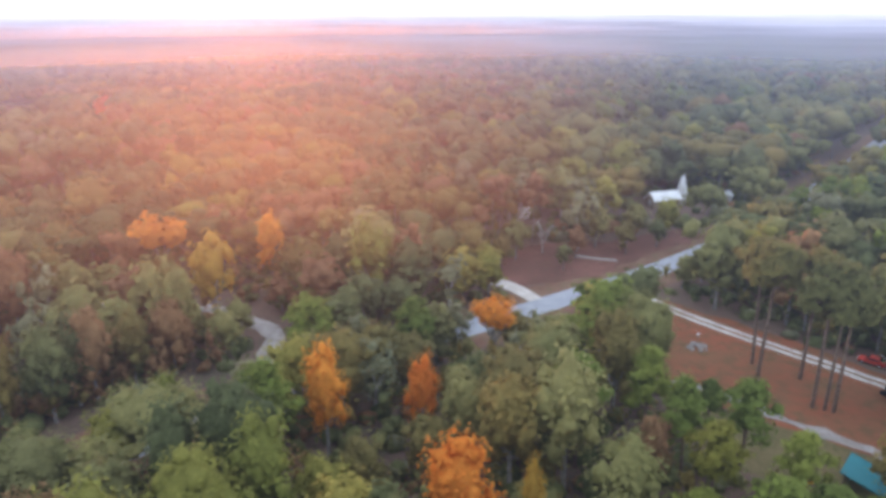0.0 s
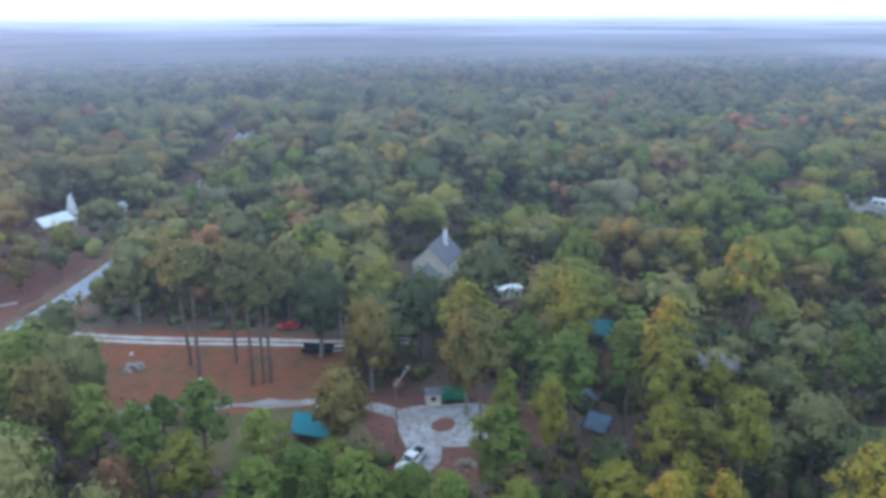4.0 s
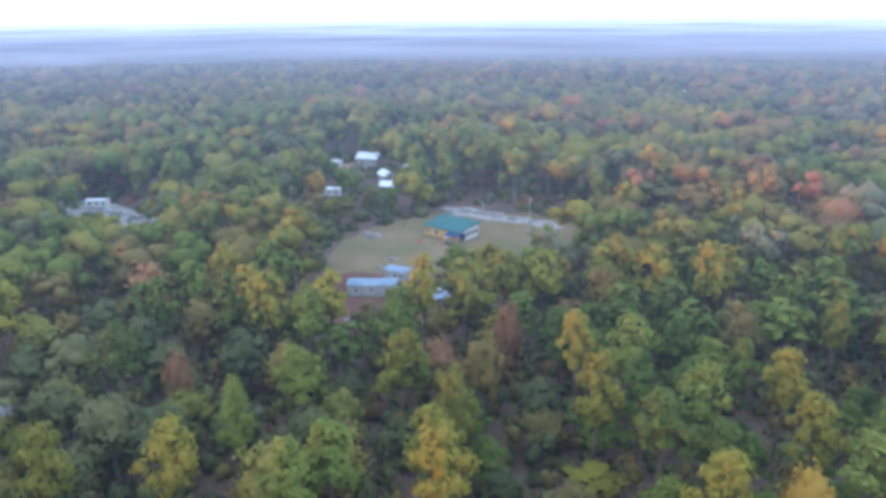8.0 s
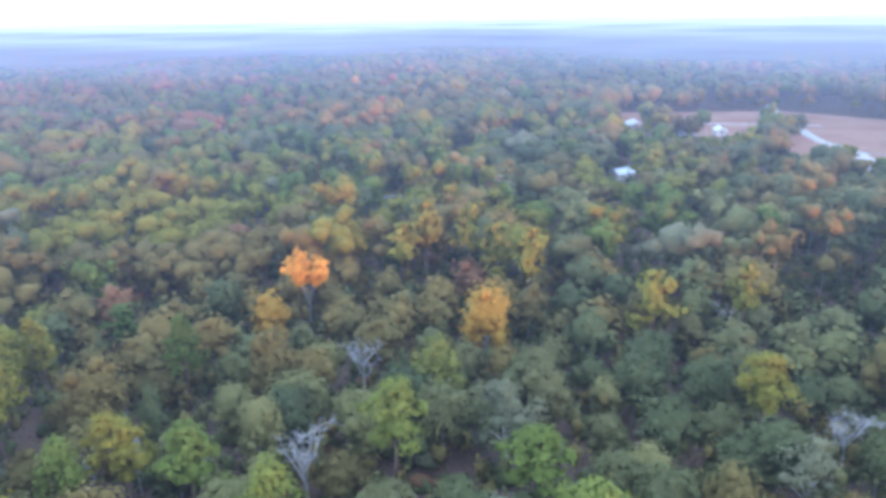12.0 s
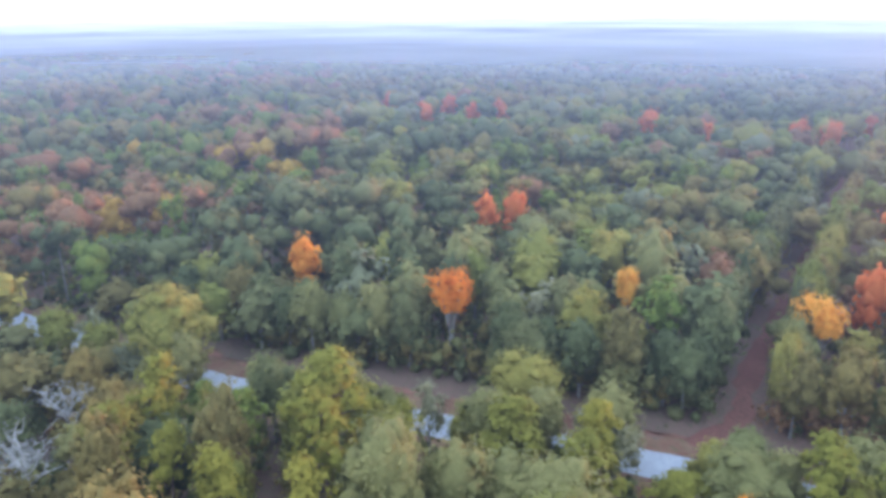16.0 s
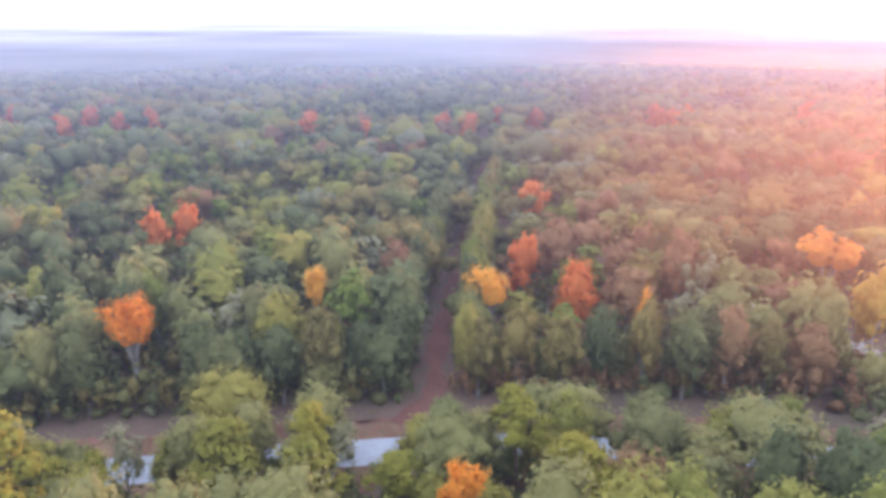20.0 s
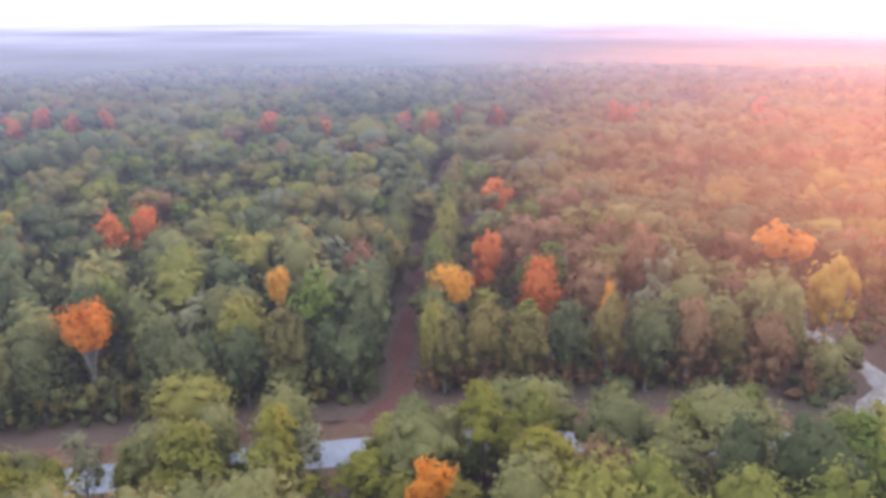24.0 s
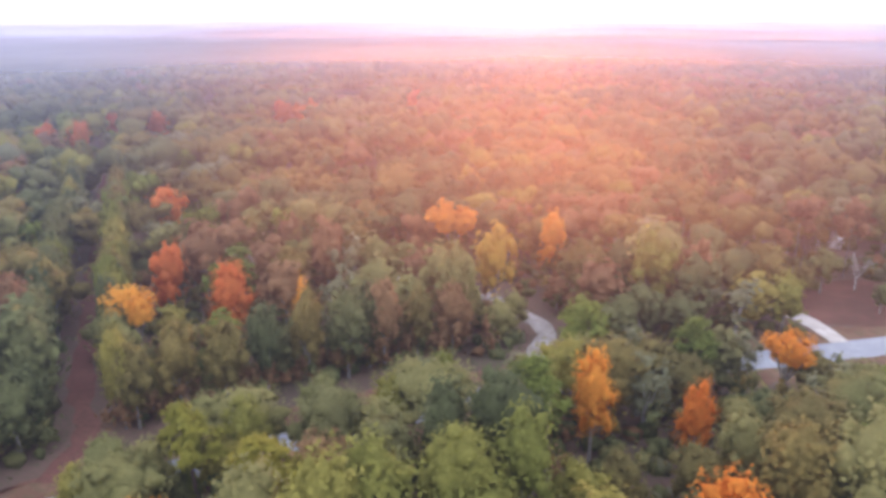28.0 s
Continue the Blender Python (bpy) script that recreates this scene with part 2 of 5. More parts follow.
def sprays(centres, radii, each, size, rng=RNG, out=0.9, heart=None, wild=0.4):
    """Small leaf sprays, two triangles each, scattered over lumps and turned outwards from them and from the heart of the crown."""
    n = len(centres) * each
    d = rng.normal(size=(n, 3))
    d /= np.linalg.norm(d, axis=1)[:, None]
    p = np.repeat(centres, each, 0) + d * np.repeat(radii, each, 0) * (out + 0.6 * rng.random((n, 1)))
    nrm = d + wild * rng.normal(size=(n, 3))
    if heart is not None:
        o = p - heart
        nrm += 2.0 * o / (np.linalg.norm(o, axis=1)[:, None] + 1e-6)
    nrm /= np.linalg.norm(nrm, axis=1)[:, None]
    a = np.cross(nrm, rng.normal(size=(n, 3)))
    a /= np.linalg.norm(a, axis=1)[:, None]
    b = np.cross(nrm, a)
    s = size * (0.6 + 0.8 * rng.random((n, 1)))
    v = np.stack([p - a * s, p - b * s * 0.6, p + a * s, p + b * s * 0.6], 1).reshape(-1, 3)
    k = 4 * np.arange(n)[:, None]
    t = np.concatenate([k + [[0, 1, 2]], k + [[0, 2, 3]]])
    return v, t


def rods(pairs, sides=5):
    """Tapered limbs: (start, end, start radius, end radius) each."""
    vs, ts, base = [], [], 0
    ang = np.arange(sides) * 2 * np.pi / sides
    for p, q, r0, r1 in pairs:
        p, q = np.array(p, float), np.array(q, float)
        d = (q - p) / (np.linalg.norm(q - p) + 1e-9)
        a = np.cross(d, (0.3, 1, 0.1) if abs(d[1]) < 0.9 else (1, 0, 0))
        a /= np.linalg.norm(a)
        b = np.cross(d, a)
        ring = np.cos(ang)[:, None] * a + np.sin(ang)[:, None] * b
        vs += [p + ring * r0, q + ring * r1]
        for i in range(sides):
            j = (i + 1) % sides
            ts += [(base + i, base + j, base + sides + j), (base + i, base + sides + j, base + sides + i)]
        base += 2 * sides
    return np.concatenate(vs), np.array(ts)


def joined(*sets):
    vs, ts, base = [], [], 0
    for v, t in sets:
        vs.append(v), ts.append(t + base)
        base += len(v)
    return np.concatenate(vs), np.concatenate(ts)


# ---- trees ----
# Each kind is drawn 10 m high with a crown 3 m in radius and scaled to its place.
def plan_pine(rng, fine, bole=0.40):
    c, r, limbs = [], [], []
    lean = rng.normal(size=2) * 0.25
    top = np.array([lean[0], lean[1], 9.6])
    n = 27 if fine else 14
    lo, blunt = rng.uniform(bole, bole + 0.16), rng.uniform(1.3, 2.6)
    for i in range(n):
        s = lo + (0.985 - lo) * (i + rng.random()) / n
        reach = 2.75 * (1 - ((s - lo) / (1.02 - lo)) ** blunt) * rng.uniform(0.40, 1.1) + 0.10
        if s < lo + 0.1:
            reach *= rng.uniform(0.4, 1.0)
        a = i * 2.4 + rng.normal() * 0.5
        at = np.array([lean[0] * s + math.cos(a) * reach, lean[1] * s + math.sin(a) * reach, 10 * s + 0.14 * reach])
        c.append(at)
        k = rng.uniform(0.7, 1.15) * (1.0 if fine else 1.35)
        r.append((k, k, k * 0.52))
        if reach > 0.8:
            limbs.append(((lean[0] * s, lean[1] * s, 10 * s - 0.35), at, 0.07, 0.025))
    trunk = [((0, 0, -0.2), top * 0.5, 0.20, 0.15), (top * 0.5, top, 0.15, 0.03)] + limbs
    return np.array(c), np.array(r), trunk


def plan_round(rng, fine, low=0.28, tall=0.41):
    n = 20 if fine else 11
    c, r, limbs = [], [], []
    mid = np.array([0, 0, 10 * (1 - tall) - 0.35])
    for i in range(n):
        z = 1 - 1.75 * (i + 0.5) / n
        a = i * 2.39996 + rng.normal() * 0.35
        k = math.sqrt(max(0.0, 1 - z * z))
        e = rng.uniform(0.5, 0.95)
        c.append(mid + np.array([math.cos(a) * k * 2.3 * e, math.sin(a) * k * 2.3 * e, z * 10 * tall * 0.85 * rng.uniform(0.8, 1.05)]))
        s = rng.uniform(0.9, 1.35) * (1 if fine else 1.25)
        r.append((s, s, s * 1.2))
    fork = np.array([0, 0, 10 * low])
    trunk = [((0, 0, -0.2), fork, 0.22, 0.16)]
    for i in range(0, n, 3):
        trunk.append((fork, c[i] * 0.92, 0.10, 0.03))
    return np.array(c), np.array(r), trunk


def plan_vase(rng, fine):
    """Limbs that rise and spread from a low fork, with the leaves at their upper ends."""
    fork = np.array([0, 0, 3.2])
    c, r, limbs = [], [], [((0, 0, -0.2), fork, 0.20, 0.15)]
    for i in range(8):
        a, reach = i * 2.4 + rng.normal() * 0.25, rng.uniform(0.5, 2.1)
        tip = np.array([math.cos(a) * reach, math.sin(a) * reach, rng.uniform(7.6, 9.2) - 0.35 * reach])
        limbs.append((fork, tip, 0.10, 0.03))
        for f, k in ((1.0, 0.8), (0.84, 0.7), (0.66, 0.5)):
            c.append(fork + (tip - fork) * f + rng.normal(size=3) * 0.18)
            k *= rng.uniform(0.8, 1.2)
            r.append((k, k, k * 1.1))
    return np.array(c), np.array(r), limbs


def plan_bare(rng, fine):
    """A leafless crown of crooked limbs that fork three times."""
    trunk, tips = [((0, 0, -0.2), (0.1, 0, 3.2), 0.17, 0.13)], []
    for i in range(8 if fine else 5):
        a, reach = i * 2.4 + rng.normal() * 0.4, rng.uniform(0.8, 2.3)
        low = np.array([0.1, 0, rng.uniform(2.4, 4.6)])
        mid = low + np.array([math.cos(a) * reach * 0.55, math.sin(a) * reach * 0.55, rng.uniform(0.9, 2.0)])
        e = mid + np.array([math.cos(a + rng.normal() * 0.5) * reach * 0.5, math.sin(a + rng.normal() * 0.5) * reach * 0.5, rng.uniform(0.7, 2.2)])
        trunk += [(low, mid, 0.10, 0.075), (mid, e, 0.075, 0.05)]
        for j in range(5):
            root = mid + (e - mid) * rng.uniform(0.1, 1.0)
            w = root + rng.normal(size=3) * (0.75, 0.75, 0.5) + (0, 0, 0.45)
            trunk.append((root, w, 0.045, 0.028))
            for _ in range(3 if fine else 1):
                tip = w + rng.normal(size=3) * (0.5, 0.5, 0.4) + (0, 0, 0.15)
                trunk.append((w, tip, 0.03, 0.014))
                tips.append(tip)
    tips = np.array(tips)
    return tips[::3], np.full((len(tips[::3]), 3), 0.35), trunk


FORM = {"pine": plan_pine, "tallpine": lambda rng, fine: plan_pine(rng, fine, 0.56), "limepine": plan_pine, "bare": plan_bare}
TREE_NAMES = {
    "pine": ("pine_tree", "tall green pine with a bare reddish trunk", PINE_BARK),
    "tallpine": ("pine_tree", "tall olive-toned pine with a long bare trunk", PINE_BARK),
    "limepine": ("longleaf_pine", "bright yellow-green pine with tufted boughs", PINE_BARK),
    "oak": ("oak_tree", "grey-green oak with a broad rounded crown", GREY_BARK),
    "sage": ("elm_tree", "pale sage-green tree with a broad soft crown", GREY_BARK),
    "lime": ("hickory_tree", "yellow-green hardwood with a broad loose crown", GREY_BARK),
    "olive": ("gum_tree", "olive and ochre hardwood in early autumn leaf", GREY_BARK),
    "pale": ("willow_tree", "pale grey-green tree with a thin crown", PALE_BARK),
    "rust": ("beech_tree", "rust-brown autumn tree with a full crown", GREY_BARK),
    "orange": ("maple_tree", "bright orange maple in full autumn colour", GREY_BARK),
    "peach": ("maple_tree", "thinning peach-orange maple in autumn", GREY_BARK),
    "yellow": ("birch_tree", "golden yellow tree in autumn leaf", PALE_BARK),
    "red": ("maple_tree", "dull red maple in autumn leaf", GREY_BARK),
    "bare": ("bare_tree", "leafless grey tree with pale branches", PALE_BARK),
}
MODELS = {}


def model(kind, fine, k, big=False):
    """The crown and trunk meshes of one form of a kind."""
    key = (kind, fine, k, big)
    if key not in MODELS:
        rng = np.random.default_rng(sum(map(ord, kind)) * 10 + fine * 100 + k)
        form = plan_vase if kind == "peach" or (kind, k) == ("orange", 2) else FORM.get(kind, plan_round)
        c, r, limbs = form(rng, fine)
        if kind == "pale":
            c, r = c[::2], r[::2] * 0.9
        if kind == "bare":
            v, t = sprays(c, r, 3, 0.16, rng)
        elif "pine" in kind:
            mid = np.array([[0, 0, 7.8 if kind == "tallpine" else 7.0]]), np.array([[0.8, 0.8, 1.4 if kind == "tallpine" else 2.2]])
            v, t = joined(lumps(*mid, 0.2, rng), lumps(c, r * 0.5, 0.45, rng), sprays(c, r, 56 if fine else 15, 0.21 if fine else 0.44, rng, 0.5, np.array([0, 0, 5.4])))
        else:
            thin = 0.3 if form is plan_vase else 0.55 if kind == "pale" else 1.0
            mid = np.array([[0, 0, 6.5]]), np.array([[1.8, 1.8, 2.6]]) * thin
            v, t = joined(lumps(*mid, 0.2, rng), lumps(c, r * 0.52 * (0.7 + 0.3 * thin), 0.45, rng), sprays(c, r, 160 if big else 84 if fine else 22, 0.11 if big else 0.175 if fine else 0.40, rng, 0.55, np.array([0, 0, 5.2]), 0.6))
        crown = tri_mesh("crown", v, t, [LEAVES[kind]])
        v, t = rods(limbs if fine else limbs[:8] if kind != "bare" else limbs, 5 if fine else 4)
        MODELS[key] = (crown, tri_mesh("trunk", v, t, [TREE_NAMES[kind][2]]))
    return MODELS[key]


def tree(kind, x, y, height, radius, fine, k, turn, group=""):
    crown, trunk = model(kind, fine, k, radius > 6 and fine)
    name, label, _ = TREE_NAMES[kind]
    ob = new(name)
    ob.empty_display_size = 0.5
    ob.matrix_basis = Matrix.LocRotScale((x, y, 0), Euler((0, 0, turn)), (radius / 3, radius / 3, height / 10))
    tagged(ob, label, "tree", group or "trees of the forest")
    for part_name, me in (("trunk", trunk), ("crown", crown)):
        p = new(part_name, me)
        p.parent = ob
    return ob


# ---- ground, road and clearings ----
def sheet(name, outline, z, mat, label, category, wobble=1.2, step=2.5, kind="structure", thick=0.0):
    """A patch of ground with an uneven edge inside an outline of corners."""
    pts, n = [], len(outline)
    for i in range(n):
        a, b = Vector(outline[i]), Vector(outline[(i + 1) % n])
        k = max(1, int((b - a).length / step))
        for j in range(k):
            p = a.lerp(b, j / k)
            q = noise.noise_vector(Vector((p.x * 0.15, p.y * 0.15, z * 10))) * wobble + noise.noise_vector(Vector((p.x * 0.6, p.y * 0.6, 5))) * wobble * 0.4
            pts.append((p.x + q.x, p.y + q.y))
    bm = bmesh.new()
    vs = [bm.verts.new((x, y, z)) for x, y in pts]
    f = bm.faces.new(vs)
    if f.normal.z < 0:
        bmesh.ops.reverse_faces(bm, faces=[f])
    bmesh.ops.triangulate(bm, faces=[f])
    me = bpy.data.meshes.new(name)
    bm.to_mesh(me), bm.free()
    me.materials.append(mat)
    return tagged(new(name, me), label, category, kind=kind)


def smooth_line(points, step=2.0):
    """Points along a smooth line through the given ones."""
    p = [Vector(q) for q in points]
    p = [2 * p[0] - p[1], *p, 2 * p[-1] - p[-2]]
    out = []
    for i in range(1, len(p) - 2):
        k = max(1, int((p[i + 1] - p[i]).length / step))
        for j in range(k):
            t = j / k
            out.append(0.5 * (2 * p[i] + (p[i + 1] - p[i - 1]) * t + (2 * p[i - 1] - 5 * p[i] + 4 * p[i + 1] - p[i + 2]) * t * t
                              + (3 * p[i] - p[i - 1] - 3 * p[i + 1] + p[i + 2]) * t ** 3))
    return out + [p[-2]]


def strip(name, line, width, z, mat, label, category, ragged=0.0, crown=0.0, offset=0.0):
    """A band along a line, with a crowned middle and an uneven edge."""
    bm, rows = bmesh.new(), []
    for i, q in enumerate(line):
        d = (line[min(i + 1, len(line) - 1)] - line[max(i - 1, 0)]).normalized()
        s = Vector((d.y, -d.x))
        row = []
        for u in (-1, -0.5, 0, 0.5, 1):
            e = 0.0
            if abs(u) == 1:
                e = ragged * noise.noise(Vector((q.x * 0.3, q.y * 0.3, u * 7)))
            w = q + s * (offset + u * (width / 2 + e))
            row.append(bm.verts.new((w.x, w.y, z + crown * (1 - u * u))))
        rows.append(row)
    for a, b in zip(rows, rows[1:]):
        for i in range(4):
            bm.faces.new((a[i], a[i + 1], b[i + 1], b[i]))
    bmesh.ops.recalc_face_normals(bm, faces=bm.faces)
    if sum(f.normal.z for f in bm.faces) < 0:
        bmesh.ops.reverse_faces(bm, faces=bm.faces)
    me = bpy.data.meshes.new(name)
    bm.to_mesh(me), bm.free()
    me.materials.append(mat)
    return tagged(new(name, me), label, category, kind="structure")


# the ground, one sheet out to the horizon
GR = np.concatenate([[0], np.geomspace(20, 4900, 40)])
ga = np.arange(96) * 2 * np.pi / 96
gv = [(0, 0, 0)] + [(r * math.cos(a), r * math.sin(a), 0) for r in GR[1:] for a in ga]
gt = [(0, 1 + i, 1 + (i + 1) % 96) for i in range(96)]
for k in range(len(GR) - 2):
    for i in range(96):
        a, b = 1 + k * 96 + i, 1 + k * 96 + (i + 1) % 96
        gt += [(a, a + 96, b + 96), (a, b + 96, b)]
tagged(new("ground", tri_mesh("ground", gv, gt, [GROUND])), "forest floor of brown leaf litter and thin grass", "ground", kind="structure")

ROAD = smooth_line([(-330, -330), (-215, -160), (-158, -82), (-132, -48), (-111, -19), (-95, 12), (-78.5, 44), (-56, 78), (-24, 111), (12, 140),
                    (47, 169), (84, 208), (118, 252), (160, 310), (260, 450)])
LANE = smooth_line([(-83, 50), (-88, 60), (-98, 67), (-118, 84), (-141, 104), (-174, 133), (-197, 153), (-235, 186)])
LANE2 = smooth_line([(-31, 104), (-37, 114), (-38, 121), (-41, 127), (-47, 131), (-58, 137)])
EDGE = [q for q in ROAD if -128 < q.x < -34 and q.y < 100]
DRIVE = smooth_line([(14, 142), (9.5, 149), (4, 155), (-5, 160)])
TRACKS = smooth_line([(31, 155), (36, 146), (45, 134.5), (56, 122.5), (64, 114.5), (72, 106), (83, 97)])
PATH2 = smooth_line([(20, 112), (30, 109.5), (38, 107), (46, 99.5), (56, 91), (63, 82), (66, 74)])

strip("verge", ROAD, 17, 0.02, VERGE, "mown verge of dry grass and red leaf litter", "grass", 4.0)
strip("verge_path", EDGE, 0.8, 0.045, REDEARTH, "worn line of reddish earth along the verge", "path", 1.6, offset=-8.2)
strip("road", ROAD, 6.6, 0.05, ASPHALT, "straight worn grey asphalt road through the forest", "road", 0.25, 0.08)
strip("track", LANE, 3.4, 0.05, LITTER, "narrow dirt track cut straight through the trees", "track", 1.2)
strip("track", LANE2, 3.8, 0.05, SAND, "pale gravel lane turning off into the trees", "track", 1.0)
strip("drive", DRIVE, 4.0, 0.06, CHALK, "pale sandy driveway beside the road", "driveway", 0.8)
for side in (-0.95, 0.95):
    strip("wheel_track", TRACKS, 1.15, 0.07, CHALK, "pale wheel track of a farm drive worn into the grass", "track", 0.35, offset=side)
strip("path", PATH2, 2.4, 0.08, SAND, "pale sandy path worn along the lawn", "path", 1.4)

CLEARINGS = {
    "lawn_brown": (DRY_LAWN, [(31, 150), (45, 141), (72, 112), (74, 103), (60, 88), (48, 95), (36, 104), (26, 112), (24, 128)],
                   "lawn of dry russet grass beside a farm track", 0.03),
    "lawn_front": (GRASS, [(30, 105), (46, 97), (60, 86), (57, 72), (44, 78), (32, 90)], "thin olive lawn before the sheds", 0.035),
    "earth_red": (CLEARED, [(0, 158), (8, 150), (28, 160), (46, 178), (62, 192), (58, 200), (34, 186), (12, 182)], "clearing of red leaf litter beside the road", 0.03),
    "yard": (PALE_SAND, [(64.5, 79), (70, 76.2), (75, 71.8), (77, 66.5), (74.5, 64.5), (71, 66.6), (69, 62.8), (66.3, 65), (63.5, 67.8), (60.7, 64.4), (56, 62.4), (54, 65.3), (54.8, 67.8), (58.6, 69.7), (61.2, 74.9)], "pale sandy yard with wheel marks", 0.04),
    "yard_earth": (CLEARED, [(64, 88), (71, 82), (79, 73), (81, 62), (72, 55), (60, 57), (50, 61), (56, 74)], "reddish bare earth of a yard", 0.032),
    "lawn_house": (LAWN, [(198, -12), (214, -30), (221, -52), (210, -72), (190, -90), (178, -84), (162, -52), (160, -30), (158, -8), (170, -2)], "open lawn round a small house", 0.03),
    "earth_camp": (CLEARED, [(164, 0), (170, -12), (158, -28), (140, -36), (130, -16), (134, -2), (150, 6)], "reddish clearing round blue-roofed sheds", 0.035),
    "sand_heap_ground": (SAND, [(224, -44), (222, -56), (208, -66), (196, -77), (194, -72), (206, -58), (216, -46)], "spread of white sand and rubble", 0.045),
    "scrap_ground": (SAND, [(266, 80), (256, 60), (228, 40), (220, 46), (240, 66), (256, 84)], "reddish ground of a scrap yard", 0.03),
    "field_far": (FIELD, [(282, 22), (296, 10), (312, -40), (300, -46), (290, -20)], "far strip of dry reddish field", 0.03),
    "field_farm": (FIELD, [(-150, -425), (-180, -350), (-205, -285), (-212, -235), (-205, -195), (-186, -178), (-176, -162), (-205, -158), (-232, -182), (-262, -190), (-318, -186), (-385, -245), (-330, -330), (-290, -395)],
                   "dry pinkish fields of a farm", 0.03),
    "small_clearing": (CLEARED, [(-60, -58), (-72, -53), (-77, -40), (-68, -33), (-60, -40)], "small reddish clearing under the trees", 0.03),
}
for nm, (mat, line, label, z) in CLEARINGS.items():
    sheet(nm, line, z, mat, label, "ground", 4.0 if nm == "sand_heap_ground" else 1.8)
# the sandy way across the farm
strip("farm_road", smooth_line([(-300, -420), (-269, -367), (-251, -324), (-239, -293), (-236, -270), (-226, -250), (-217, -234)]), 5.5, 0.06, CHALK, "pale sandy farm road across the fields", "road", 2.5)
strip("farm_road", smooth_line([(-180, -376), (-220, -361), (-253, -344), (-272, -336)]), 3.6, 0.065, CHALK, "pale sandy farm road along the far fields", "road", 1.5)
strip("farm_road", smooth_line([(-236, -270), (-243, -255), (-232, -244), (-217, -234), (-228, -222), (-242, -209)]), 3.0, 0.07, SAND, "narrow sandy way between the fields", "road", 1.5)



# ---- forest ----
def inside(poly, x, y):
    hit = np.zeros(len(x), bool)
    for (ax, ay), (bx, by) in zip(poly, poly[1:] + poly[:1]):
        cross = (ay > y) != (by > y)
        hit ^= cross & (x < (bx - ax) * (y - ay) / (by - ay + 1e-12) + ax)
    return hit


def near_line(line, x, y, d):
    p = np.array([q[:] for q in line])
    best = np.full(len(x), 1e9)
    for a, b in zip(p, p[1:]):
        e = b - a
        t = np.clip(((x - a[0]) * e[0] + (y - a[1]) * e[1]) / (e @ e), 0, 1)
        best = np.minimum(best, np.hypot(x - a[0] - t * e[0], y - a[1] - t * e[1]))
    return best < d


def beyond_road(x, y, d):
    """The open strip between the road and the edge of the woods to the north-west."""
    hit = np.zeros(len(x), bool)
    for a, b in zip(EDGE, EDGE[1:]):
        e, s = b - a, (b - a).length
        u = ((x - a.x) * e.x + (y - a.y) * e.y) / s
        v = ((y - a.y) * e.x - (x - a.x) * e.y) / s
        hit |= (u >= -0.3) & (u <= s + 0.3) & (v > 0) & (v < d)
    return hit


def open_ground(x, y, sight_lines=True):
    """Where no tree of the forest stands."""
    hit = beyond_road(x, y, 13.5) | near_line(ROAD, x, y, 8.5) & ((x > -100) | near_line(ROAD, x, y, 6.0)) | near_line(LANE, x, y, 3.6) | near_line(LANE2, x, y, 4.5) | near_line(DRIVE, x, y, 5) | near_line(TRACKS, x, y, 6)
    for _, line, _, _ in CLEARINGS.values():
        hit |= inside(line, x, y)
    for cx, cy, r in HOMES:
        hit |= np.hypot(x - cx, y - cy) < r
    return hit | (sight_cap(x, y) < 5.0) if sight_lines else hit


# spots kept in the camera's view by lowering trees before them: x, y, half width
SIGHT_SPOTS = [(57, 67, 5), (66, 72, 5), (50, 82, 4), (55, 95, 9), (12, 139, 6), (16, 142, 5), (45, 168, 6), (52, 174, 5),
          (-38, 121, 3), (-78, 44, 4), (-90, 62, 4), (188, -45, 11), (200, -70, 7), (180, -60, 4), (215, -55, 6),
          (152, -12, 2.6), (143, -29, 2), (160, -21, 1.6), (250, 62, 9), (232, 50, 7), (65, 230, 5), (66, 72, 4), (77, 229, 2), (112, 120, 4),
          (111, 98, 3), (108, 72, 3), (-94.5, 16, 2.6), (-70, 59.5, 1.8), (-85.5, 32, 1.4)] + [(q.x, q.y, 2.4) for q in LANE[::2] if q.length < 230]
SIGHT_SPOTS_FAR = [(166, -255, 6), (262, -33, 7), (300, -20, 8), (250, -11, 5), (11, 207, 4), (57, 221, 8), (-27, -240, 3),
              (-171, -357, 7), (-190, -333, 8), (-205, -325, 7), (-227, -342, 9), (-240, -293, 10), (-251, -326, 8), (-214, -275, 8), (-208, -233, 5), (-243, -255, 9),
              (-217, -200, 11), (-200, -180, 9), (-231, -195, 9), (-290, -224, 6), (-254, -237, 5), (-335, -245, 10), (-354, -283, 6), (-115, -245, 4), (-278, -310, 9)]


def sight_cap(x, y):
    """How high a tree may be at each place without hiding these spots from the camera."""
    cap, mine = np.full(len(x), 99.0), np.hypot(x, y)
    for gx, gy, half in SIGHT_SPOTS + SIGHT_SPOTS_FAR + [q[:3] for q in PONDS]:
        d = math.hypot(gx, gy)
        side = np.abs(x * gy - y * gx) / d
        on = (x * gx + y * gy > 0) & (side < half) & (mine < d + half)
        cap = np.where(on, np.minimum(cap, 58 * np.clip(1 - mine / d, 0, 1)), cap)
    for gx, gy, h, r in BRIGHT:      # and on the camera's side of the trees that stand out
        d = math.hypot(gx, gy)
        side = np.abs(x * gy - y * gx) / d
        on = (x * gx + y * gy > 0) & (side < r * 0.9) & (mine > 0.7 * d) & (mine < d + 1)
        cap = np.where(on, np.minimum(cap, 60 - (60 - 0.45 * h) * mine / d), cap)
    return cap


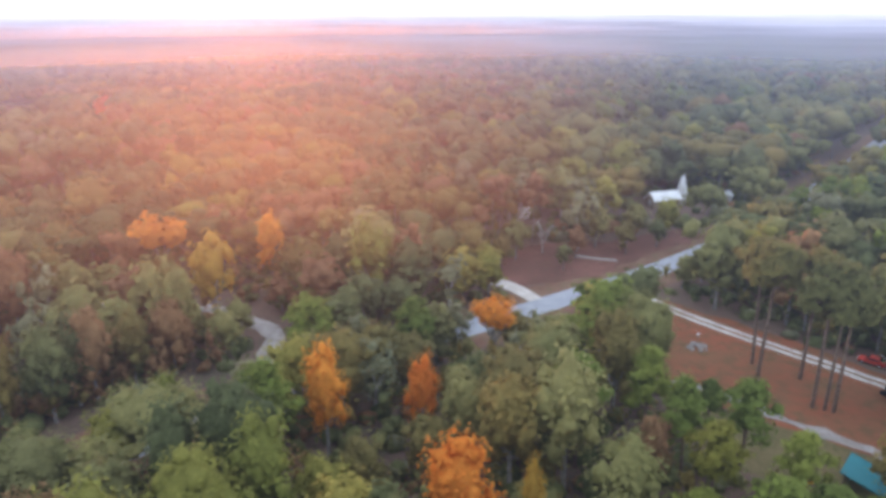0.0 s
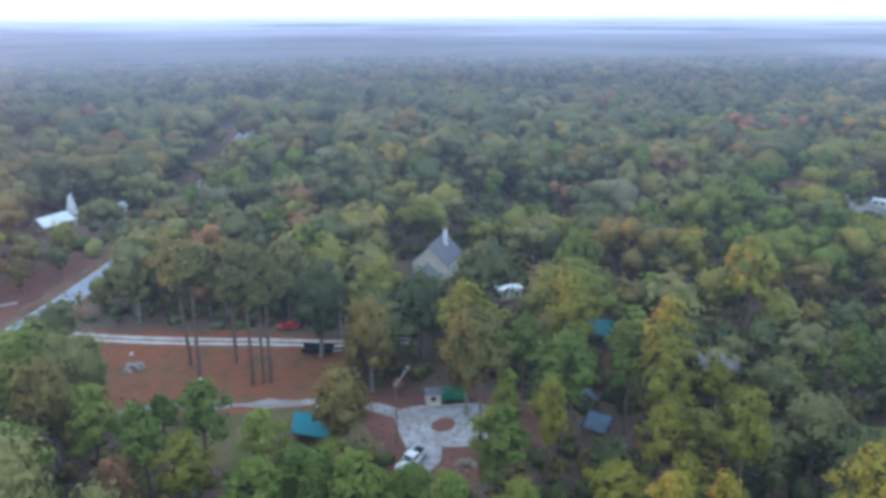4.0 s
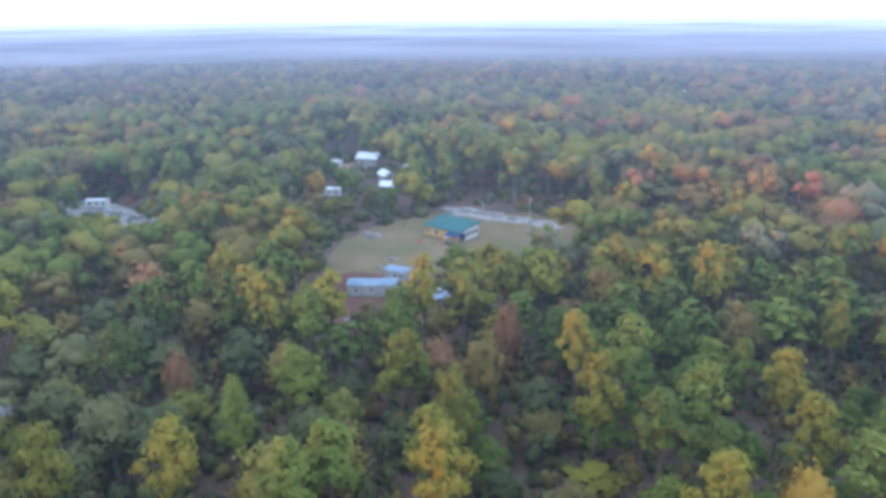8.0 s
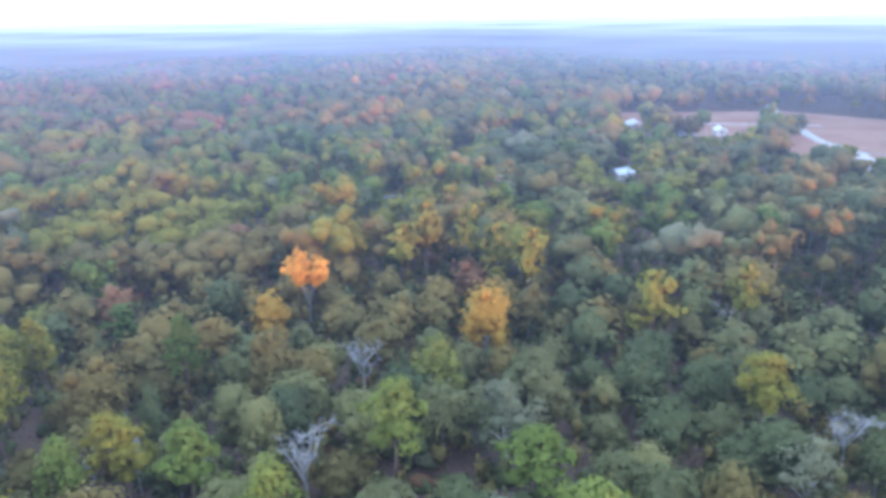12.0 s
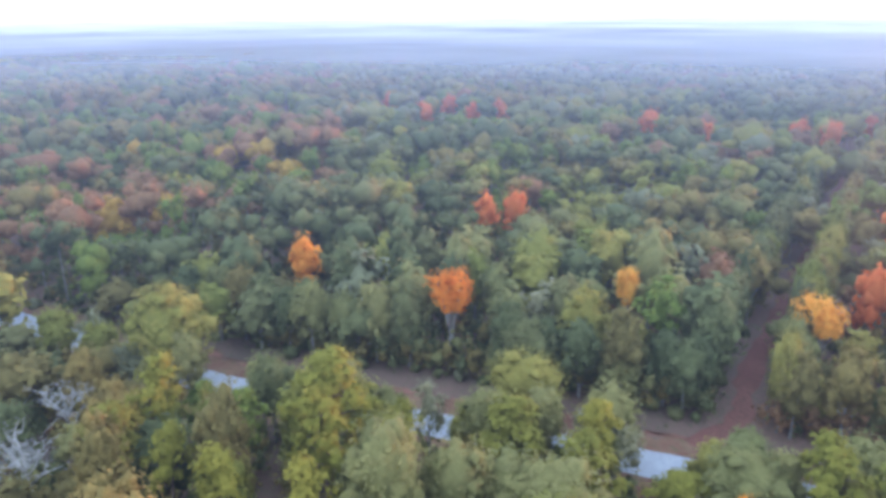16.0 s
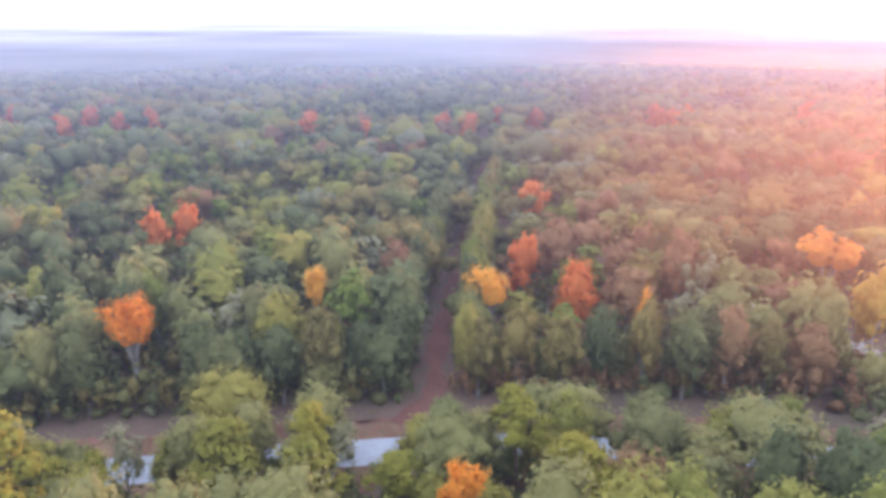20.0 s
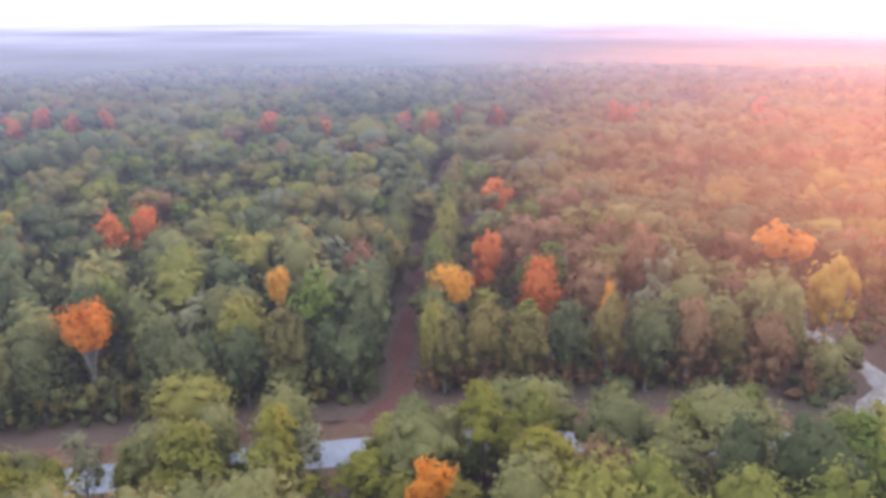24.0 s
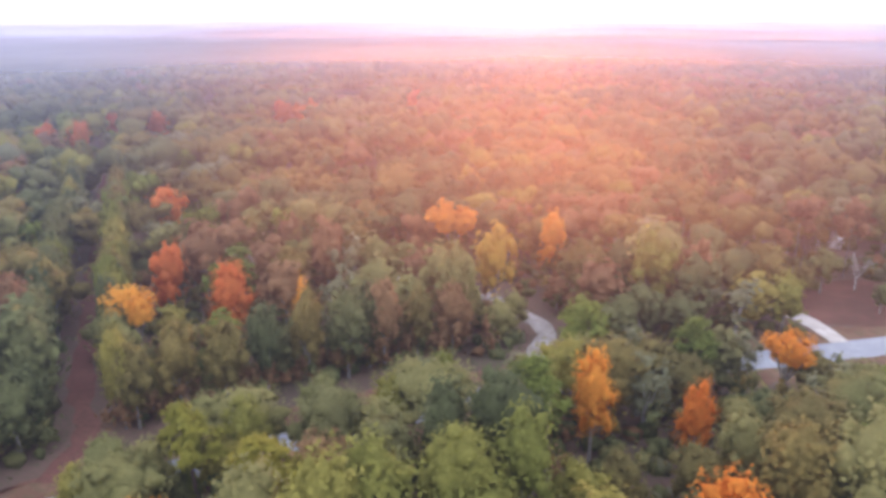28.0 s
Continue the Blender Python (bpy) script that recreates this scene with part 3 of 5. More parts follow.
HOMES = [(60, 226, 9), (54, 212, 7), (77, 229, 5), (112, 120, 12), (100, 112, 8), (111, 98, 5), (108, 72, 7), (82, 54, 6), (50, 82, 8), (70, 76, 6),
         (166, -255, 9), (155, -238, 7), (250, -11, 6), (262, -33, 9), (300, -22, 9), (-78, 137, 5), (-45, 79, 4)]
PLACED = []          # x, y, crown radius of every tree set one by one


def stand(x, y, k, size=55):
    return noise.noise(Vector((x / size, y / size, k)))


def kinds_at(x, y):
    """Which kinds grow where, in stands: kinds and their shares."""
    names, share = kinds_of(x, y)
    share = [s * math.exp((1.4 if k in ("rust", "yellow", "bare", "pale") else 4.2) * stand(x, y, len(k) * 3.7 + ord(k[0]) * 1.3)) for k, s in zip(names, share)]
    return names, share


def kinds_of(x, y):
    if x < -150 and -140 < y < 0 or y < -330 and -40 < x < 330:
        return ("rust", "olive", "pine", "oak", "yellow"), (0.26, 0.36, 0.16, 0.20, 0.02)
    if y > 135 and -160 < x < 20:
        return ("oak", "olive", "rust", "pale", "lime"), (0.46, 0.26, 0.15, 0.04, 0.08)
    if y > 92 and x > 18:
        return ("oak", "sage", "lime", "pine", "pale", "olive", "rust"), (0.50, 0.14, 0.11, 0.08, 0.04, 0.10, 0.03)
    if x > 25 and y > 20:
        return ("pine", "limepine", "olive", "oak", "rust", "lime", "bare"), (0.58, 0.12, 0.08, 0.13, 0.01, 0.05, 0.01)
    if x > 25 and y > -28:
        return ("pine", "limepine", "olive", "oak", "rust", "lime", "bare"), (0.52, 0.20, 0.12, 0.09, 0.02, 0.03, 0.02)
    if x > 25:
        return ("pine", "limepine", "olive", "oak", "rust", "lime", "bare"), (0.32, 0.34, 0.21, 0.07, 0.02, 0.02, 0.02)
    if y < -30 and abs(x) < 48 and math.hypot(x, y) < 97:
        return ("sage", "oak", "pale", "olive", "limepine", "pine", "bare"), (0.26, 0.30, 0.14, 0.10, 0.08, 0.06, 0.06)
    if y < -30:
        return ("pine", "limepine", "olive", "oak", "rust", "sage", "bare", "yellow"), (0.13, 0.22, 0.36, 0.18, 0.03, 0.08, 0.02, 0.005)
    if y > 58 and -118 < x < -20 and math.hypot(x, y) > 99:
        return ("oak", "sage", "olive", "pale", "rust", "lime", "bare", "pine"), (0.38, 0.14, 0.18, 0.04, 0.11, 0.08, 0.02, 0.02)
    if x < -100 or y > 60:
        return ("oak", "sage", "olive", "pale", "rust", "lime", "bare", "pine"), (0.46, 0.15, 0.14, 0.04, 0.03, 0.14, 0.02, 0.025)
    return ("sage", "oak", "lime", "limepine", "pine", "olive", "pale", "bare"), (0.26, 0.18, 0.16, 0.12, 0.10, 0.08, 0.06, 0.05)


# trees that stand out, kind by kind: x, y, height, crown radius
KNOWN = {
    "orange": [
             (-20, 86, 18, 3.7), (-7, 89, 15, 2.9), (3, 113, 14, 5.8), (-1, 66, 17, 5.3), (-142, -7, 18, 4.3), (-112, 19, 20, 6.2),
             (-73, 93, 17, 1.7), (-47, 152, 18, 3.9), (-54, 41, 14, 3.9)],
    "yellow": [
             (7, 66, 15, 1.9), (231, -6, 14, 4.6), (55, -48, 17, 3.7), (-27, -111, 17, 5.8), (-145, -88, 17, 4.8), (-183, -56, 17, 7), (-52, 130, 20, 4.9)],
    "pine": [
             (-25, 79, 18, 4.7), (-27, 106, 15, 5.1), (-10, 108, 15, 4.6), (21, 108, 19, 7.4), (14, 85, 17, 4.6), (24, 90, 16, 4.1), (27, 81, 16, 4.2), (35, 83, 15, 4.4),
             (34, 94, 9, 3.1), (38, 60, 15, 3.3), (38, 73, 14, 3.4), (68, 52, 16, 2.8),
             (78, 56, 18, 4.5), (85, 51, 18, 4.7), (65, 57, 16, 2.7), (85, 11, 18, 3), (108, 29, 17, 4.2), (115, 1, 17, 5.3), (82, -43, 17, 3.6), (82, -58, 17, 2.6)],
    "tallpine": [
             (47.6, 111.9, 24, 5.4), (54.6, 111.8, 23, 5), (52.8, 102.8, 24, 5.2), (54.3, 101.9, 22, 4.6), (55.4, 101.3, 23, 5), (62, 58.5, 24, 4.4), (48.5, 117, 23, 5.2)],
    "pine2": [
             (95, -13, 17, 4.1), (96, 3, 16, 3.8), (74, 0, 17, 5), (9, -66, 17, 4.4), (-87, -18, 14, 3.2), (-28, 82, 16, 5)],
    "rust": [
             (23, 80, 12, 3.4), (146, 31, 15, 5.2), (103, 20, 15, 2.7), (102, -30, 18, 3.2), (-193, -71, 17, 7.5), (-196, -89, 17, 6.9), (-225, -60, 16, 9), (-291, -32, 15, 9),
             (-98, 123, 18, 4.5), (-132, 153, 18, 5.6), (-259, 182, 16, 7.5), (-277, 148, 16, 5), (-108, 235, 20, 8.4)],
    "oak": [
             (67, 103, 20, 6.6), (76, 151, 19, 8.6), (103, 193, 19, 8.6), (88, 129, 20, 8.3), (70, 90, 16, 8.7), (85, 235, 20, 8.4), (31, 130, 14, 5.6), (97, 90, 20, 6),
             (80, 90, 19, 5.6), (135, 74, 14, 5.1), (138, 87, 17, 5.3), (161, -84, 14, 5.9), (19, -133, 14, 4.5), (25, -92, 14, 2.5), (94, -98, 15, 6.2), (-62, 97, 17, 4.9)],
    "lime": [
             (77, 98, 19, 7.3), (46, 238, 19, 8.6), (101, 77, 17, 9), (101, 72, 19, 8.8), (190, 32, 15, 4.7), (128, 0, 15, 3.8), (-15, -96, 15, 5.1), (-131, -64, 18, 8.4),
             (-110, -28, 20, 7.6), (-85, -17, 15, 3.1), (-77, 6, 14, 4.3), (-88, 26, 15, 7.2), (-112, -28, 19, 8.6), (-69, -13, 15, 4), (-222, 15, 19, 8.6)],
    "pale": [
             (10, 187, 20, 6.8), (25, 178, 20, 6.6), (157, 13, 14, 5.2), (201, 83, 13, 7), (-22, -82, 15, 6.4), (-56, -206, 15, 9), (-54, -63, 13, 4.9), (-161, -5, 18, 5.9),
             (-78, 116, 18, 4.6)],
    "sage": [
             (49, 141, 20, 6.1), (-23, 147, 20, 8), (117, 62, 15, 6.6), (-80, 36, 13, 5.1), (-69, 49, 12, 5), (-65, 61, 12, 5.6), (-61, 64, 13, 7.1), (-42, 81, 14, 8.9),
             (-40, 58, 13, 3.3)],
    "olive": [
             (52, 76, 14, 4.8), (-48, 206, 20, 8.4), (-88, 271, 20, 8.4), (72, 71, 18, 4.7), (66, 87, 17, 5.5), (94, -24, 17, 3.8), (241, 153, 17, 8.5), (62, -92, 18, 4.2), (58, -101, 17, 4.4),
             (96, -67, 17, 4.9), (118, -54, 16, 4.9), (94, -95, 16, 4.4), (34, -98, 16, 5.3), (9, -102, 16, 4.8), (-34, -212, 15, 7.8), (-74, -27, 19, 3.9), (-82, -80, 16, 6.3),
             (-82, -118, 15, 8.9), (-100, 174, 20, 8.4), (-104, 116, 18, 3.9)],
    "limepine": [
             (28, 73, 15, 3.9), (73, 39, 15, 3.3), (78, 31, 18, 3.7), (75, 17, 19, 3.8), (93, -11, 18, 4), (79, -16, 18, 3.2), (73, -12, 18, 4), (58, 30, 18, 3.4),
             (63, 26, 17, 2.5), (64, 49, 18, 2.9), (93, -38, 19, 3.4), (77, -34, 20, 3.7), (77, -61, 18, 3.4), (65, -57, 18, 3.4), (65, -76, 19, 4.7), (50, -58, 18, 3.8),
             (58, -39, 18, 3.8), (68, -12, 18, 4.1), (91, -81, 17, 2.5), (44, -111, 17, 2.7), (15, -60, 16, 3.3), (-82, -60, 18, 4.3), (-73, -20, 16, 3.1), (-67, -13, 17, 3.5)],
    "limepine2": [
             (-56, -76, 17, 4.5), (-79, 7, 13, 3.3), (-69, 13, 12, 3.4), (-78, -27, 17, 4.8), (-48, 54, 15, 4.4)],
    "bare": [
             (101, 45, 13, 3.8), (50, -70, 12, 2.7), (48, -81, 12, 3.3), (43, -80, 12, 3.2), (32, -83, 13, 2.8), (26, -85, 13, 2.4), (5, -79, 15, 4), (-5, -107, 12, 3.2),
             (-82, -39, 14, 4.8), (-65, -70, 13, 3.8), (-92, -2, 13, 2.5)],
    "peach": [
             (3, -134, 19, 5.5), (-115, 52, 17, 3.7), (-92, 74.5, 19.5, 5.2), (-69, 145, 20, 7.2)],
    "red": [
             (-106, 95, 18, 4.4), (-88, 92, 18, 5), (-174, 38, 17, 5), (-172, 45, 18, 4.5), (-145, 132, 17, 6), (-282, 233, 16, 4.4), (-232, 303, 16, 8.6), (-414, 31, 17, 5.5), (-363, 45, 18, 7), (-381, 60, 19, 6),
             (-363, 70, 17, 5.5), (-364, 85, 18, 7), (-304, 139, 19, 6), (-280, 152, 17, 5.5), (-270, 188, 18, 7), (-259, 195, 19, 6), (-278, 227, 17, 5.5), (-259, 236, 18, 7),
             (-233, 291, 19, 6), (-232, 313, 17, 5.5), (-202, 375, 18, 7)],
}
BRIGHT = [q for k in ("orange", "peach", "yellow", "red") for q in KNOWN[k]]
pick = random.Random(4)
COUNT = {}
for key, rows in KNOWN.items():
    kind = key.rstrip("2")
    for i, (x, y, h, r) in enumerate(rows):
        fine = math.hypot(x, y) < 130
        tree(kind, x, y, h, r, fine, i % 3, pick.random() * 6.28)
        COUNT[kind] = COUNT.get(kind, 0) + 1
        PLACED.append((x, y, r))


# lakes lie open in the far woods: turn from north, half width, nearest and farthest edge
LAKES = ((-1.0, 7.5, 1450, 2500), (-57.0, 7.0, 1100, 1900), (-73.0, 9.0, 840, 1650), (-172.7, 11.0, 1700, 2500))


PONDS = ((-312, 469, 13, 6), (-370, 384, 6, 9))      # small ones: x, y, half length and half width


def in_lake(x, y):
    hit, turn, d = np.zeros(len(x), bool), np.degrees(np.arctan2(-x, y)), np.hypot(x, y)
    for az, half, r0, r1 in LAKES:
        edge = np.sqrt(np.clip(1 - (((turn - az + 180) % 360 - 180) / half) ** 2, 0, 1))
        hit |= (edge > 0) & (np.abs(d - (r0 + r1) / 2) < edge * (r1 - r0) / 2)
    for px, py, a, b in PONDS:
        hit |= np.hypot(x - px, y - py) < max(a, b) + 6
    return hit


def scatter(r0, r1, spacing, rng, sight_lines=True):
    """Uneven but well-spread places in a ring."""
    n = int(2 * r1 / spacing) + 1
    g = (np.stack(np.meshgrid(np.arange(n), np.arange(n)), -1).reshape(-1, 2) - n / 2) * spacing
    g[:, 0] += (np.arange(len(g)) // n % 2) * spacing * 0.5
    g = g + rng.uniform(-0.36, 0.36, g.shape) * spacing
    d = np.hypot(g[:, 0], g[:, 1])
    g = g[(d >= r0) & (d < r1)]
    return g[~(open_ground(g[:, 0], g[:, 1], sight_lines) | in_lake(g[:, 0], g[:, 1]))]


rng = np.random.default_rng(11)
NEAR = 150
spots = scatter(0, NEAR, 8.3, rng)
have = np.array([p[:2] for p in PLACED])
size = np.array([p[2] for p in PLACED])
spots = spots[np.array([np.all(np.hypot(*(have - s).T) > 1.2 + 0.72 * size) for s in spots])]
extra = {}
shown = [q[:3] for k in ('orange', 'peach', 'yellow', 'red', 'limepine', 'bare') for q in KNOWN[k] if k != 'bare' or q[3] > 3.6]
veiled = np.zeros(len(spots), bool)
for qx, qy, qh in shown:      # trees between the camera and those that stand out are kept low
    back = 1 - 18 / math.hypot(qx, qy)
    veiled |= near_line([Vector((qx, qy)), Vector((qx * back, qy * back))], spots[:, 0], spots[:, 1], 5.4)
low_spots = {tuple(s) for s in spots[veiled]}
bright = np.array([q[:2] for k in ('orange', 'peach', 'yellow', 'red', 'rust') for q in KNOWN[k]])
for x, y in spots[np.argsort(np.abs(np.hypot(*spots.T) - 75))]:
    names, share = kinds_at(x, y)
    kind = names[rng.choice(len(names), p=np.array(share) / sum(share))]
    if x > 25 and y < 92 or y < -30:      # tall light pines over a lower, darker wood
        h = {"limepine": 19.5, "pine": 16.5, "bare": 12.5}.get(kind, 12.0) * (rng.uniform(0.82, 1.14) if kind == "limepine" else rng.uniform(0.65, 1.15))
    else:
        h = {"pine": 17.5, "limepine": 19, "oak": 18.5, "bare": 14, "pale": 17}.get(kind, 18.5) * rng.uniform(0.74, 1.14)
    r = {"pine": 4.6, "limepine": 4.6, "bare": 3.6}.get(kind, 5.5) * rng.uniform(0.75, 1.25)
    r = min(r, 0.42 * h)
    if near_line(ROAD, np.array([x]), np.array([y]), 16)[0]:
        h *= 0.75
    if np.hypot(*(bright - (x, y)).T).min() < 9:
        h, r = h * 0.72, r * 0.85
    if (x, y) in low_spots:
        kind = {"bare": "oak", "orange": "olive", "red": "olive", "peach": "lime", "yellow": "lime"}.get(kind, kind)
        h, r = rng.uniform(7.0, 10.5), rng.uniform(3.2, 4.4)
    room = sight_cap(np.array([x]), np.array([y]))[0]
    h, r = min(h, room), min(r, 0.5 * room)
    if COUNT.get(kind, 0) >= 290:
        extra.setdefault(kind, []).append((x, y, h, r))
        continue
    COUNT[kind] = COUNT.get(kind, 0) + 1
    tree(kind, x, y, h, r, math.hypot(x, y) < 112, int(rng.integers(3)), rng.random() * 6.28)


def woods(spots, name, detail, seed, label, tallness=1.0):
    """Woods farther off: one object for each kind of tree."""
    r_ = np.random.default_rng(seed)
    by = {k: list(v) for k, v in extra.items()} if seed == 1 else {}
    for (x, y), room in zip(spots, sight_cap(spots[:, 0], spots[:, 1])):
        names, share = kinds_at(x, y)
        k = names[r_.choice(len(names), p=np.array(share) / sum(share))]
        k = {"bare": "pale", "peach": "orange"}.get(k, k)
        h = (18.5 if k == "pine" else 17.0) * r_.uniform(0.8, 1.15) * tallness * (1 + (0.62 if detail > 4 else 0.85) * stand(x, y, 77, 48 if detail > 4 else 130))
        h = min(h, 24.0 if detail > 4 else 23.0, room)
        by.setdefault(k, []).append((x, y, h, min(0.42 * h, 99) if room < 18 else (5.6 if k == "pine" else 8.0) * r_.uniform(0.75, 1.3) * {8: 1.0, 7: 1.15, 3: 1.4, 1: 1.2}[detail]))
    for k, rows in by.items():
        k = {"bare": "pale", "peach": "orange"}.get(k, k)
        a = np.array(rows)
        n = len(a)
        if detail > 1:
            cs, rs = [], []
            for i in range(detail):
                ang = r_.random(n) * 6.283 if i else np.zeros(n)
                reach = a[:, 3] * (0.60 * r_.uniform(0.55, 1.1, n) if i else 0)
                up = a[:, 2] * (r_.uniform(0.42 if detail > 3 else 0.2, 0.88, n) if i else 0.74 if detail > 3 else 0.6)
                s = a[:, 3] * (r_.uniform(0.32, 0.46, n) if i else r_.uniform(0.60, 0.70, n))
                cs.append(np.stack([a[:, 0] + np.cos(ang) * reach, a[:, 1] + np.sin(ang) * reach, up], 1))
                rs.append(np.stack([s, s, s * (0.85 if k != "pine" else 1.1)], 1))
            c, r = np.concatenate(cs), np.concatenate(rs)
            top, rest, leaf = {8: (95, 42, 0.42), 7: (46, 16, 0.60), 3: (14, 6, 1.2)}[detail]
            v, t = joined(lumps(c, r * (0.6 if detail == 8 else 0.74), 0.5, r_), sprays(c[:n], r[:n], top, leaf, r_, 0.5), sprays(c[n:], r[n:], rest, leaf, r_, 0.5))
            stems = rods([((x, y, 0), (x, y, h * 0.6), 0.20, 0.12) for x, y, h, _ in rows], 3)
            nt = len(t)
            v, t = joined((v, t), stems)
            idx = np.r_[np.zeros(nt, int), np.ones(len(t) - nt, int)]
            me = tri_mesh(name, v, t, [WOODS[k], GREY_BARK], idx)
        else:
            c = np.stack([a[:, 0], a[:, 1], a[:, 2] * 0.55], 1)
            r = np.stack([a[:, 3], a[:, 3], a[:, 2] * 0.48], 1)
            me = tri_mesh(name, *lumps(c, r, 0.5, r_), [WOODS[k]])
        tagged(new(name, me), label + " of " + {"pine": "green pines", "oak": "grey-green oaks"}.get(k, k + "-toned autumn trees"), "forest", kind="stuff")


woods(scatter(NEAR, 255, 10.6, rng), "woods", 8, 1, "dense mixed woods")
woods(scatter(255, 380, 11.4, rng), "woods", 7, 4, "dense mixed woods")
woods(scatter(380, 640, 15.0, rng), "mid_woods", 3, 3, "hazy mixed woods")
woods(scatter(640, 1150, 14.0, rng), "far_woods", 1, 2, "far hazy woods")

# a loose row of low broad trees along the near side of the road
for i, q in enumerate(ROAD[:-1]):
    if not (-128 < q.x < -8 and -45 < q.y < 124) or rng.random() > 0.5 or (q - Vector((-78, 44))).length < 5:
        continue
    e = (ROAD[i + 1] - q).normalized()
    off = rng.uniform(6.5, 9.5)
    kind = ("sage", "lime", "lime", "pale", "sage")[int(rng.integers(5))]
    px, py, h, r = q.x + e.y * off, q.y - e.x * off, rng.uniform(10.5, 14.5), rng.uniform(3.2, 4.6)
    room = sight_cap(np.array([px]), np.array([py]))[0]
    if room > 4:
        tree(kind, px, py, min(h, room), min(r, 0.5 * room), True, int(rng.integers(3)), i, "trees along the road")

# close rows along both sides of the dirt track
for i, q in enumerate(LANE[5:-1:3]):
    e = (LANE[min(i * 3 + 6, len(LANE) - 1)] - q).normalized()
    for s in (-1, 1):
        off = s * rng.uniform(5.4, 6.8)
        px, py = q.x + e.y * off, q.y - e.x * off
        if math.hypot(px + 78, py - 44) > 17 and not near_line(ROAD, np.array([px]), np.array([py]), 10)[0]:
            tree(("oak", "oak", "lime", "olive", "sage")[int(rng.integers(5))], px, py, rng.uniform(13, 18), rng.uniform(3.2, 4.2), True, int(rng.integers(3)), i * 1.7 + s, "trees along the track")

# the edge of the woods beyond the road, with its stems in view
step_on = 0.0
for a, b in zip(EDGE, EDGE[1:]):
    step_on += (b - a).length
    if step_on < 5.2:
        continue
    step_on = 0.0
    e = (b - a).normalized()
    off = rng.uniform(13.5, 17.0)
    px, py = b.x - e.y * off, b.y + e.x * off
    if near_line(LANE, np.array([px]), np.array([py]), 5.0)[0] or near_line(LANE2, np.array([px]), np.array([py]), 6.0)[0] or np.hypot(*(bright - (px, py)).T).min() < 6.5:
        continue
    tree((("oak", "rust", "olive", "oak", "olive") if py > 58 else ("oak", "sage", "oak", "olive", "oak"))[int(rng.integers(5))], px, py, rng.uniform(14, 18.5), rng.uniform(3.6, 4.8), True, int(rng.integers(3)), b.x, "trees at the edge of the woods")

# thin trees left standing in the red clearing
for x, y, kind, h in ((9, 170, "sage", 11), (16, 176, "bare", 10), (24, 172, "rust", 9), (30, 181, "sage", 12), (37, 176, "olive", 9), (41, 187, "sage", 11), (20, 163, "oak", 7), (50, 190, "lime", 12), (46, 182, "oak", 8), (5, 163, "olive", 9)):
    tree(kind, x, y, h, h * 0.36, False, int(h) % 3, x, "trees in the clearing")

# trees close before the stone house and where the road runs into the woods: x, y, kind, height, crown radius
for x, y, kind, h, r in ((102.2, 98.1, "lime", 15, 5), (85.4, 110.1, "sage", 12, 5), (93.6, 95.7, "oak", 12, 3.6), (53.8, 149.6, "olive", 15, 5.4), (62.3, 153.9, "oak", 15, 4.6), (105, 217.9, "oak", 16, 6.5), (119.6, 234.1, "olive", 16, 6.5), (132.4, 249.4, "oak", 16, 6.5)):
    tree(kind, x, y, h, r, math.hypot(x, y) < 190, int(x) % 3, y, "trees by the houses")

# groves that stand in the farm's fields and along the lawns: x, y, radius, trees
GROVES = [(-264, -266, 9, 8), (-270, -242, 12, 10), (-226, -216, 4, 3), (-169, -205, 13, 12), (-128, -206, 10, 8), (-215, -300, 7, 5), (-235, -314, 6, 4), (-180, -318, 8, 6), (-300, -258, 8, 5), (-248, -214, 5, 4)]
for gx, gy, gr, gn in GROVES:
    for _ in range(gn):
        u, w = rng.random() * 6.283, gr * math.sqrt(rng.random())
        tree(("oak", "oak", "olive", "lime")[int(rng.integers(4))], gx + w * math.cos(u), gy + w * math.sin(u) * 0.8, rng.uniform(9, 13), rng.uniform(4, 5.5), False, int(rng.integers(3)), u, "groves at the farm")

# low growth under the trees
us = np.concatenate([scatter(30, 170, 3.9, rng, False), scatter(170, 330, 6.6, rng, False)])
uc = np.stack([us[:, 0], us[:, 1], rng.uniform(0.3, 1.2, len(us))], 1)
ur = rng.uniform(1.2, 3.0, (len(us), 1)) * (1, 1, 0.8) * np.where(np.hypot(*us.T) > 170, 1.6, 1.0)[:, None]
ms = scatter(45, 190, 4.7, rng)
along = np.array([(q.x - e.y * o, q.y + e.x * o) for q, e in ((a, (b - a).normalized()) for a, b in zip(EDGE, EDGE[1:])) for o in rng.uniform(13.5, 19, 3)])
along = along[~(near_line(LANE, along[:, 0], along[:, 1], 3.5) | near_line(LANE2, along[:, 0], along[:, 1], 5))]
ms = np.concatenate([ms, along])
mc = np.stack([ms[:, 0], ms[:, 1], rng.uniform(2.0, 5.5, len(ms))], 1)
mr_ = rng.uniform(1.6, 3.0, (len(ms), 1)) * (1, 1, 1.0)
mr_[:, 2] = np.minimum(mr_[:, 2] * 1.5, mc[:, 2])
redder = (ms[:, 1] > 56) & (ms[:, 0] > -120) & (ms[:, 0] < -20) & (rng.random(len(ms)) < 0.72)
mr_[redder] *= 0.85
